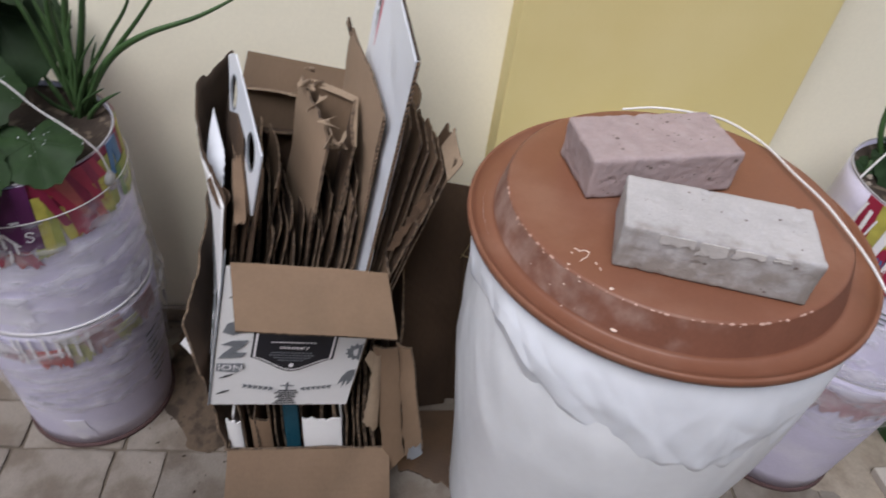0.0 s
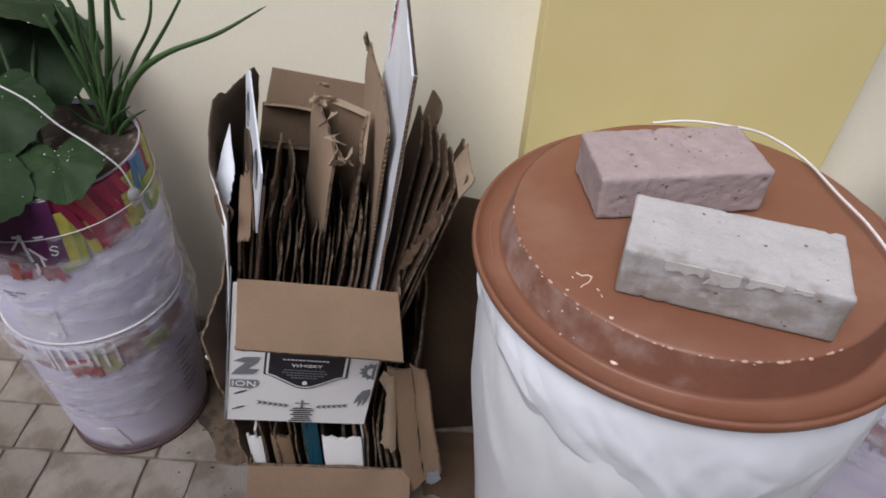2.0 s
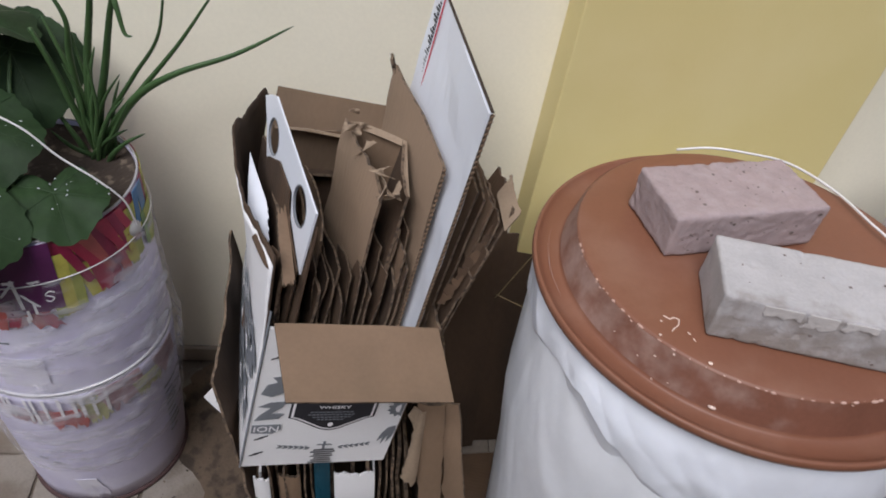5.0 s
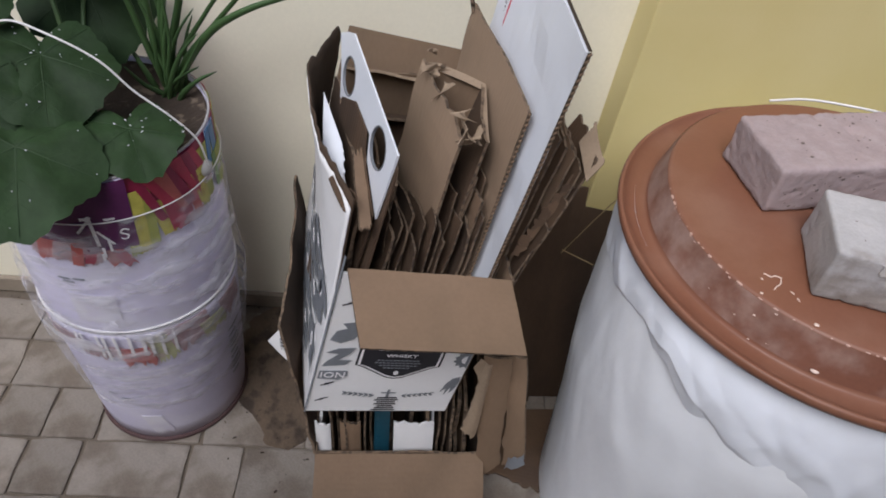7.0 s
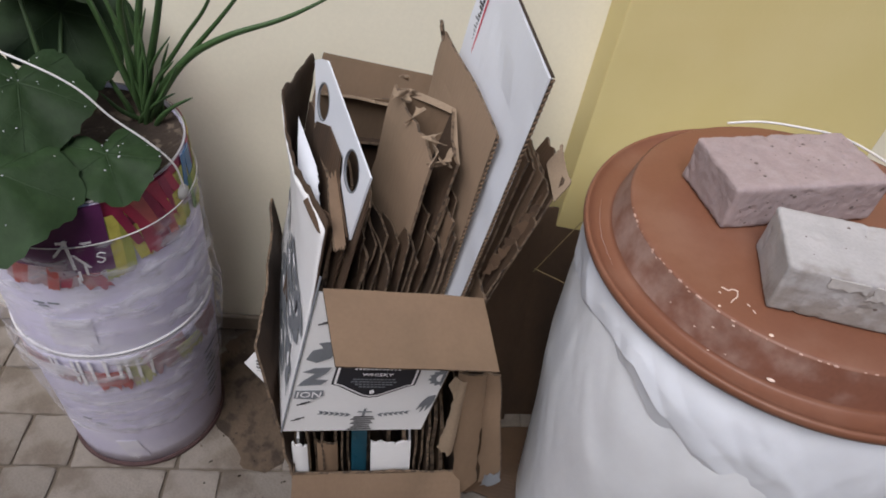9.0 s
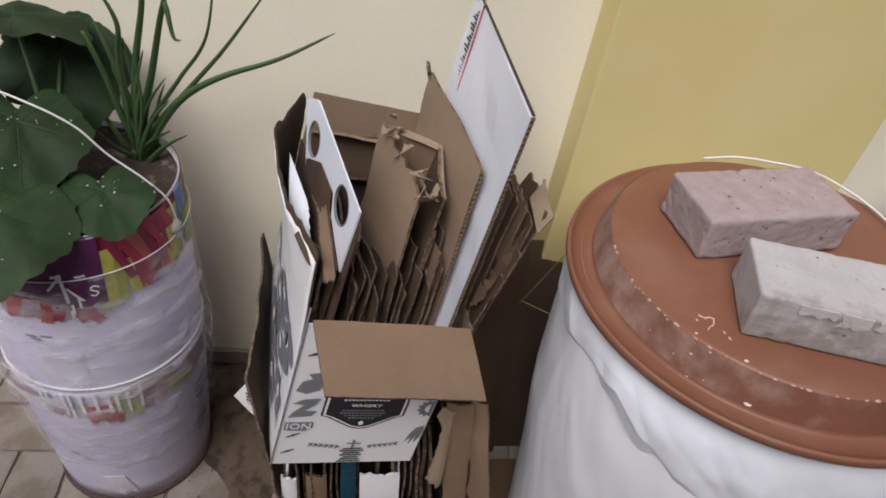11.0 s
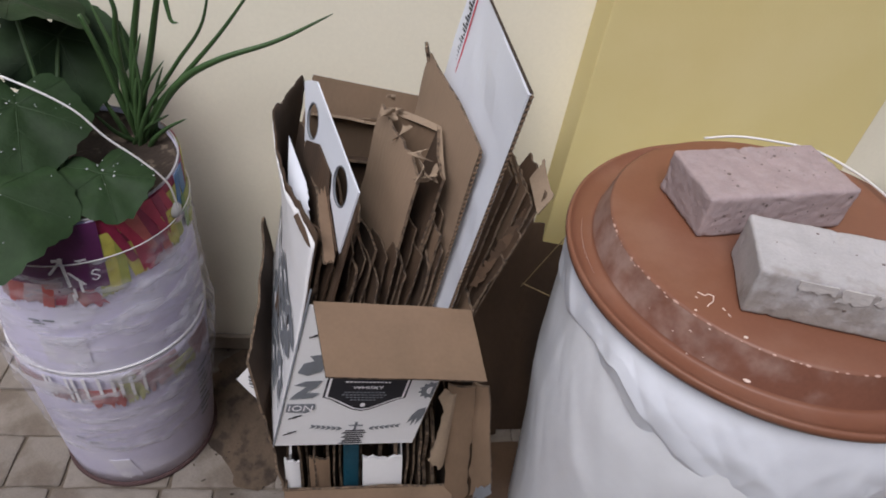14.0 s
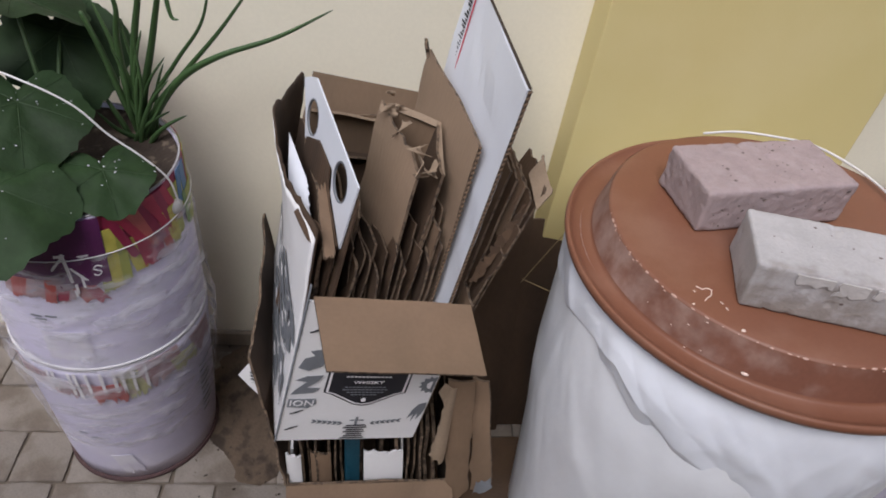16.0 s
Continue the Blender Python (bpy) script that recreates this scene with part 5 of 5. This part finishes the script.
def lower_carton():
    ob = thing("kraft_carton", "open kraft-brown carton on the pavers, its flaps raised and torn", "carton", pose_of=CX)
    t = 0.004
    part("front_panel", sheet((0, 0, 0.001), (CW, 0, 0.001), (CW, 0, CH), (0, 0, CH), t), "kraft", ob)
    part("back_panel", sheet((0, CD, 0.001), (CW, CD, 0.001), (CW, CD, 0.24), (0, CD, 0.24), t), "kraft_dark_shaded", ob)
    part("bottom_panel", sheet((0.003, 0.003, 0.004), (CW - 0.003, 0.003, 0.004), (CW - 0.003, CD - 0.003, 0.004), (0.003, CD - 0.003, 0.004), t), "kraft_dark_shaded", ob)
    part("side_panel", sheet((0, CD, 0.001), (0, 0, 0.001), (0, 0, CH), (0, CD, 0.24), t), "kraft_dark_shaded", ob)
    part("side_panel", sheet((CW, 0, 0.001), (CW, CD, 0.001), (CW, CD, 0.24), (CW, 0, CH), t), "kraft_dark_shaded", ob)
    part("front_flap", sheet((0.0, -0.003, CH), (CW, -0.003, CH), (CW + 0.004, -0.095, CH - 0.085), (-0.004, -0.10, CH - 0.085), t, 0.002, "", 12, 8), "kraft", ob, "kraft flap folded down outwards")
    part("side_flap", sheet((-0.002, 0.34, CH), (-0.002, 0.0, CH), (-0.052, 0.065, 0.405), (-0.052, 0.36, 0.46), t, -0.004, "tr", seed=3), "kraft_dark_shaded", ob, "dark raised flap")
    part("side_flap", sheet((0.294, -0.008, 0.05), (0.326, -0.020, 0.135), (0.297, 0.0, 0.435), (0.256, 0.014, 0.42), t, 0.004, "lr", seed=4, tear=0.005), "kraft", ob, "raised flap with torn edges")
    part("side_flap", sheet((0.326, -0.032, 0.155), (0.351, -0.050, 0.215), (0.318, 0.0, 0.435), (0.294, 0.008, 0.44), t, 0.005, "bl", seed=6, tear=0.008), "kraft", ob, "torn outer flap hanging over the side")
    part("side_flap", sheet((CW, 0.02, CH), (CW + 0.002, 0.30, CH), (CW + 0.015, 0.30, 0.40), (CW + 0.006, 0.03, 0.42), t, 0.004, "t", seed=5), "kraft_dark_shaded", ob)
    part("torn_ply", sheet((0.245, -0.004, 0.225), (0.272, -0.008, 0.21), (0.272, 0.006, 0.41), (0.258, 0.010, 0.41), 0.002, 0.006, "lb", 10, 14, tear=0.008, seed=8), "kraft_pale", ob, "pale torn paper ply")
    part("frayed_tip", sheet((0.328, -0.042, 0.160), (0.350, -0.056, 0.192), (0.350, -0.053, 0.228), (0.328, -0.038, 0.195), 0.002, 0.004, "tblr", 8, 8, tear=0.006, seed=9), "ink_grey", ob, "grey frayed tip")
    # boards standing inside, under the white carton; the brown ones carry its shade in their colour
    edge = [(0.012, 0.036, "white_card", 0.20), (0.030, 0.020, "kraft_dark_shaded", 0.265), (0.042, 0.05, "kraft_dark_shaded", 0.27), (0.060, 0.014, "kraft", 0.225), (0.078, 0.04, "kraft_dark_shaded", 0.27), (0.088, 0.03, "kraft_dark_shaded", 0.26), (0.100, 0.05, "kraft_dark_shaded", 0.27),
            (0.112, 0.025, "teal", 0.262), (0.124, 0.03, "teal", 0.25), (0.138, 0.05, "kraft_dark_shaded", 0.265), (0.175, 0.06, "kraft_dark_shaded", 0.255), (0.20, 0.03, "kraft_dark_shaded", 0.25), (0.212, 0.045, "white_card", 0.232), (0.222, 0.03, "kraft_dark_shaded", 0.25),
            (0.234, 0.04, "kraft_dark_shaded", 0.245), (0.246, 0.025, "kraft_dark_shaded", 0.24), (0.258, 0.04, "kraft_dark_shaded", 0.24), (0.272, 0.03, "kraft", 0.24)]
    rng = random.Random(31)
    names = {"white_card": "white board on edge in the lower carton", "kraft_dark_shaded": "brown board on edge in the lower carton, darkened for shade", "kraft": "torn kraft board on edge in the lower carton", "teal": "teal blue board on edge in the lower carton"}
    for k, (x, y, mat, top) in enumerate(edge):
        s = solid("cardboard_sheet", sheet((x + rng.uniform(-0.004, 0.004), y * 0.6, 0.012), (x, 0.30, 0.012), (x - 0.002, 0.31, min(top, 0.235)), (x - 0.006 - rng.uniform(0, 0.006), y + 0.01, top - 0.02), thick=rng.uniform(0.003, 0.007), torn="tl", tear=0.003, seed=200 + k), mat, names[mat], "cardboard", "boards in the lower carton")
        s.matrix_world = CX.copy()
    for x0, x1, y, z0, z1, mat, nm in ((0.140, 0.212, 0.012, 0.05, 0.182, "white_card", "small white box among the boards"), (0.046, 0.082, 0.012, 0.04, 0.185, "kraft", "torn kraft board facing out of the lower carton"),
                                       (0.004, 0.030, 0.008, 0.05, 0.185, "white_card", "white printed board in the lower carton's corner"), (0.105, 0.132, 0.02, 0.04, 0.225, "teal", "teal blue board facing out of the lower carton")):
        s = solid("cardboard_sheet", sheet((x0, y, z0), (x1, y, z0), (x1 - 0.006, y + 0.02, z1), (x0 - 0.006, y + 0.02, z1 + 0.008), 0.005, 0.003, "t", 16, 8, tear=0.0028, seed=int(x0 * 999)), mat, nm, "cardboard", "boards in the lower carton")
        s.matrix_world = CX.copy()
    tag = thing("paper_tag", "small white paper tag with printed stripes by the carton", "tag", pose_of=CX)
    part("paper", sheet((-0.050, 0.11, 0.255), (-0.086, 0.125, 0.290), (-0.060, 0.12, 0.335), (-0.050, 0.112, 0.335), 0.0015, 0, "", 4, 4), "white_card", tag)
    for k in range(5):
        z = 0.272 + k * 0.009
        part("stripe", sheet((-0.064, 0.1145, z), (-0.054, 0.110, z), (-0.054, 0.110, z + 0.004), (-0.064, 0.1145, z + 0.004), 0.001, 0, "", 2, 2, wave=0), "ink", tag)


lower_carton()
# three added dark boards stand in for the deep shade between carton and bin
tagged(new("cardboard_board", mesh_of("cardboard_board", sheet((-0.05, 1.18, 0.006), (0.10, 1.24, 0.006), (0.075, 1.40, 0.50), (-0.05, 1.375, 0.52), 0.005, 0.004, "", seed=71), "kraft_dark_shaded")),
       "dark brown board added for the shade on the wall behind the bin", "cardboard")
tagged(new("cardboard_board", mesh_of("cardboard_board", sheet((0.03, 1.235, 0.006), (0.22, 1.285, 0.006), (0.235, 1.435, 0.46), (0.03, 1.40, 0.48), 0.005, 0.003, "t", seed=73, tear=0.003), "kraft_dark_shaded")),
       "wide dark brown board added for the shade between carton and bin", "cardboard")
tagged(new("cardboard_board", mesh_of("cardboard_board", sheet((0.032, 1.055, 0.008), (0.16, 1.035, 0.008), (0.185, 1.235, 0.008), (-0.02, 1.18, 0.008), 0.005, 0.002, "b", seed=72), "kraft_dark_shaded")),
       "dark brown board added for the shade on the pavers beside the bin", "cardboard")


# ---- the far corner: second stack of buckets, planter, pot ----
def right_buckets():
    at = (0.848, 1.334)
    big = Matrix.Translation((*at, 0)) @ Matrix.Diagonal((1.04, 1.04, 1.08, 1))
    low, lp = bucket("paint_bucket", LOWER, "dusty lilac-white paint bucket under a planted one", at, "paint buckets", "bucket_dull")
    part("foot_ring", lathe([(0.130, 0.0), (0.1415, 0.0), (0.1435, 0.003), (0.1415, 0.009), (0.134, 0.01)], 72, closed=True), "base_red", low, "dusty maroon ring", True)
    up, pp = bucket("paint_bucket", UPPER, "planted paint bucket with red and purple print and white drips", at, "paint buckets", "bucket")
    for k, (a0, a1, z0, z1, mat) in enumerate([(-160, -128, 0.575, 0.662, "red"), (-150, -138, 0.60, 0.662, "lime"), (-135, -112, 0.585, 0.662, "purple"), (-114, -96, 0.58, 0.662, "red"), (-98, -70, 0.575, 0.662, "purple"), (-72, -40, 0.58, 0.662, "red"), (-40, 10, 0.575, 0.662, "purple"),
                                               (-165, -20, 0.545, 0.58, "red"), (-140, -110, 0.566, 0.59, "blue")]):
        part("print_feather", print_patch(pp, a0, a1, z0, z1, 0.0012 + 0.0008 * (k % 4), 0.01, 3, seed=300 + k), mat, up)
    rng = random.Random(77)
    for k in range(24):
        a = -160 + k * 6 + rng.uniform(-2.5, 2.5)
        z1 = 0.660 - rng.uniform(0, 0.025)
        part("print_drip", print_patch(pp, a, a + rng.uniform(1.2, 3.2), rng.uniform(0.555, 0.60), z1, 0.0055, 0.008, rng.uniform(-3, 3), seed=340 + k, n=3, rows=4), "print_white", up)
    for k, (a0, a1, z0, z1, mat) in enumerate([(-160, -120, 0.285, 0.34, "faded_lime"), (-122, -86, 0.28, 0.33, "faded_red"), (-90, -60, 0.28, 0.34, "faded_red"), (-60, -20, 0.285, 0.335, "faded_lime")]):
        part("print_feather", print_patch(lp, a0, a1, z0, z1, 0.0012 + 0.0008 * (k % 2), 0.014, 3, seed=380 + k), mat, low)
    for k in range(3):
        part("print_line", print_patch(pp, -132, -100 - 6 * k, 0.51 - 0.009 * k, 0.513 - 0.009 * k, 0.0012, 0, 0, n=6, rows=1), "ink_grey", up)
    part("handle", tube([(-0.148, -0.02, 0.63), (-0.14, 0.0, 0.66), (-0.09, 0.02, 0.75), (-0.03, 0.03, 0.80), (0.0, 0.03, 0.812)], 0.0017, 8, 8), "wire", up, "thin white wire", True)
    part("handle_grip", tube([(-0.005, 0.03, 0.812), (0.10, 0.03, 0.822)], 0.0065, 10, 6), "grip", up, "grey ribbed plastic grip", True)
    part("handle", tube([(0.10, 0.03, 0.822), (0.14, 0.02, 0.74), (0.15, 0.0, 0.63)], 0.0017, 8, 8), "wire", up, smooth=True)
    soil = lathe([(0.1472, 0.655), (0.12, 0.643), (0.08, 0.638), (0.04, 0.636)], 48)
    cap(soil, 48 * 3, 48, (0, 0, 0.636))
    for v in soil.verts:
        v.co.z += noise.noise(v.co * 40 + Vector((5, 0, 0))) * 0.008 if v.co.xy.length < 0.14 else 0
    s = solid("potting_soil", soil, "soil", "dark pebbly potting soil in the bucket", "soil", smooth=True)
    s.matrix_world = big.copy()
    low.matrix_world, up.matrix_world = big.copy(), big.copy()
    rng = random.Random(3)
    for k in range(26):
        r, a = 0.13 * math.sqrt(rng.random()), rng.uniform(0, 6.28)
        bm = bmesh.new()
        bmesh.ops.create_icosphere(bm, subdivisions=2, radius=rng.uniform(0.003, 0.007))
        for v in bm.verts:
            v.co *= 1 + 0.3 * noise.noise(v.co * 200 + Vector((k, 0, 0)))
        p = solid("pebble", bm, "pebble", "small grey pebble on the potting soil", "pebble", "pebbles", smooth=True)
        p.matrix_world = Matrix.Translation((at[0] + r * math.cos(a), at[1] + r * math.sin(a), 0.690))
    wrap = thing("plastic_wrap", "wrinkled clear stretch film round the stacked buckets", "plastic wrap", pose_of=big.copy())
    for band in ([(0.1555, 0.22), (0.161, 0.30), (0.165, 0.36)], [(0.165, 0.36), (0.161, 0.42), (0.158, 0.50)]):
        part("film_band", lathe(band, 96, wobble=lambda a, z: 0.003 * noise.noise((math.cos(a) * 5 + 9, math.sin(a) * 5, z * 30)) + 0.004 * max(0, noise.noise((math.cos(a) * 2 + 4, math.sin(a) * 2, z * 9)))), "film", wrap, smooth=True)
    b = Vector((0.80, 1.46, 0.625))
    shift = Vector((-0.014, -0.041, 0.051))
    onions = onion_plant("onion_plant", "sparse spring onion leaves growing in the bucket", tuple(b), [
        ([b, (0.755, 1.46, 0.70), (0.745, 1.47, 0.76), (0.735, 1.48, 0.84), (0.71, 1.50, 0.95), (0.70, 1.50, 1.02)], 0.0052, "onion"),
        ([b, (0.80, 1.46, 0.70), (0.80, 1.47, 0.78), (0.77, 1.49, 0.86), (0.735, 1.50, 0.885)], 0.0055, "onion"),
        ([b, (0.815, 1.46, 0.69), (0.83, 1.47, 0.75), (0.835, 1.48, 0.80), (0.82, 1.50, 0.836)], 0.0046, "onion"),
        ([b, (0.785, 1.46, 0.70), (0.775, 1.47, 0.75), (0.765, 1.48, 0.80)], 0.0042, "onion"),
        ([b, (0.82, 1.45, 0.67), (0.85, 1.45, 0.70), (0.87, 1.45, 0.715)], 0.0036, "onion"),
        ([b, (0.775, 1.45, 0.69), (0.758, 1.46, 0.735), (0.752, 1.47, 0.79)], 0.0038, "onion"),
        ([b, (0.79, 1.44, 0.67), (0.79, 1.44, 0.71), (0.80, 1.44, 0.74)], 0.0034, "onion"),
    ])
    squash = squash_plant("squash_plant", "dark green squash leaves over the bucket's soil", (0.88, 1.36, 0.63), [
        ((0.861, 1.340, 0.752), (-0.32, -0.7, -0.64), (0.1, -0.75, 0.65), 0.106),
        ((0.817, 1.440, 0.655), (-0.65, -0.75, -0.13), (0.0, -0.45, 0.88), 0.072),
        ((0.827, 1.470, 0.681), (-0.31, 0.78, 0.54), (0.1, -0.8, 0.6), 0.057),
        ((0.92, 1.44, 0.80), (0.5, -0.3, 0.1), (0.1, -0.75, 0.65), 0.10),
    ])
    seedling = squash_plant("seedling", "small green seedling at the bucket's edge", (0.75, 1.42, 0.63), [((0.745, 1.42, 0.645), (-0.7, -0.3, 0.1), (0, -0.5, 0.85), 0.028), ((0.75, 1.43, 0.65), (0.5, 0.5, 0.2), (0, -0.5, 0.85), 0.026)])
    for ob in (onions, squash, seedling):
        ob.matrix_world = Matrix.Translation(shift) @ ob.matrix_world


right_buckets()


def planter():
    ob = thing("green_planter", "green plastic planter box filled with soil", "planter", pose_of=pose(1.295, 1.46, 0, 0, 0, WALL_TURN))
    bm = bmesh.new()
    rings = []
    for s, z in ((0.80, 0.0), (0.98, 0.205), (1.06, 0.208), (1.06, 0.225), (0.99, 0.226), (0.95, 0.20), (0.94, 0.17)):
        ring = []
        for k in range(40):
            a = 2 * math.pi * k / 40
            cx, sy = math.cos(a), math.sin(a)
            q = (abs(cx) ** 6 + abs(sy) ** 6) ** (-1 / 6)
            ring.append(bm.verts.new((0.20 * s * q * cx, 0.115 * s * q * sy, z)))
        rings.append(ring)
    for a, b in zip(rings, rings[1:]):
        for k in range(40):
            bm.faces.new((a[k], a[(k + 1) % 40], b[(k + 1) % 40], b[k]))
    bm.faces.new(rings[0][::-1])
    part("box", bm, "green", ob, smooth=True)
    bm = bmesh.new()
    bmesh.ops.create_grid(bm, x_segments=30, y_segments=18, size=0.5, matrix=Matrix.Translation((0, 0, 0.19)) @ Matrix.Diagonal((0.36, 0.20, 1, 1)))
    for v in bm.verts:
        v.co.z += 0.012 * noise.noise(v.co * 25) + 0.006 * noise.noise(v.co * 70)
    s = solid("potting_soil", bm, "soil", "brown clumpy soil filling the green planter", "soil", smooth=True)
    s.matrix_world = ob.matrix_world.copy()
    pot = lathe([(0.075, 0.0), (0.098, 0.16), (0.104, 0.162), (0.104, 0.172), (0.094, 0.172), (0.09, 0.14)], 48)
    cap(pot, 0, 48, (0, 0, 0))
    p = solid("plant_pot", pot, "black", "black plastic pot tucked behind the buckets", "pot", smooth=True)
    p.matrix_world = Matrix.Translation((1.005, 1.535, 0))
    bm = block(0.34, 0.19, 0.022, (0, 0, 0.011), 0.004, 2, 0.0015, None, 4)
    s = solid("concrete_slab", bm, "slab", "thin pale concrete slab lying before the planter", "slab")
    s.matrix_world = pose(1.27, 1.235, 0.001, 0, 0, WALL_TURN + 4)


planter()


def debris():
    rng = random.Random(17)
    bm = bmesh.new()
    for k in range(420):
        u, v = rng.gauss(0.12, 0.075), -abs(rng.gauss(0.16, 0.11)) - 0.01
        if k > 330:
            u, v = rng.uniform(-0.9, 0.9), -rng.uniform(0.0, 0.05)
        s = rng.uniform(0.0008, 0.0032)
        bmesh.ops.create_icosphere(bm, subdivisions=1, radius=s, matrix=WALL @ Matrix.Translation((u, v, s * 0.3)) @ Euler((rng.random() * 3, rng.random() * 3, rng.random() * 3)).to_matrix().to_4x4() @ Matrix.Diagonal((1.5, 1, 0.4, 1)))
    solid("dirt_crumbs", bm, "soil", "brown dirt crumbs and dry bits on the pavers", "dirt", kind="stuff")
    bm = bmesh.new()
    n = 26
    rings = []
    for k in range(6):
        rings.append([bm.verts.new((0.02 + 0.17 * (k + 1) / 6 * math.cos(6.2832 * i / n) * (1 + 0.35 * noise.noise((math.cos(6.2832 * i / n) * 2, math.sin(6.2832 * i / n) * 2, 3))), 0.14 * (k + 1) / 6 * math.sin(6.2832 * i / n) * (1 + 0.4 * noise.noise((math.cos(6.2832 * i / n) * 2, math.sin(6.2832 * i / n) * 2, 8))),
                                   0.0075 * (1 - k / 5) + 0.003 * noise.noise((k * 0.7, i * 0.6, 1)) * (1 - k / 5) - 0.0035)) for i in range(n)])
    for a, b in zip(rings, rings[1:]):
        for i in range(n):
            bm.faces.new((a[i], a[(i + 1) % n], b[(i + 1) % n], b[i]))
    bm.faces.new(rings[0])
    d = solid("dirt_patch", bm, "dirt", "thin spread of brown dirt beside the bucket", "dirt", kind="stuff", smooth=True)
    d.matrix_world = WALL @ pose(0.115, -0.17, 0.003) @ Matrix.Diagonal((1.05, 1.25, 1, 1))
    e = copy_thing(d, pose(1.06, 1.32, 0.002, 0, 0, 70))
    tagged(e, "thin spread of pale sandy dirt before the green planter", "dirt")
    e.data = e.data.copy()
    e.data.materials[0] = M["sand"]


debris()


# ---- pavers, each a piece of the ground ----
def pavers():
    shapes = []
    for k in range(8):
        w = 0.1968 if k < 5 else 0.0968
        bm = block(w, 0.1080, 0.02, (0, 0, -0.0105), 0.0055, 2, 0.0, None, 4)
        for v in bm.verts:
            p = v.co + Vector((k * 1.7, 0, 0))
            v.co.x += 0.0045 * noise.noise(p * 17)
            v.co.y += 0.0045 * noise.noise(p * 17 + Vector((9, 0, 0)))
            v.co.z += 0.0012 * noise.noise(p * 30)
        shapes.append(mesh_of("paver", bm, "paver"))
    rng = random.Random(6)
    count = 0
    for row in range(12):
        v = -0.085 - row * 0.1105
        # the three rows at the wall share their joints; the next ones run in a loose bond
        u = -1.055 if row < 3 else -0.97 - (0.10 if row % 2 == 0 else 0.0)
        k = 0
        while u < 1.75 and count < 290:
            half = rng.random() < 0.12 if row < 3 else (row == 3 and k in (3, 5)) or (row != 3 and rng.random() < 0.22)
            wide = 0.1 if half else 0.2
            ob = new("paver", shapes[rng.randrange(5, 8) if half else rng.randrange(0, 5)])
            ob.parent = ground
            ob.matrix_world = WALL @ pose(u + wide / 2, v, rng.uniform(-0.0015, 0.0012), rng.uniform(-0.5, 0.5), rng.uniform(-0.5, 0.5), rng.uniform(-1.2, 1.2))
            u += wide
            k += 1
            count += 1


pavers()
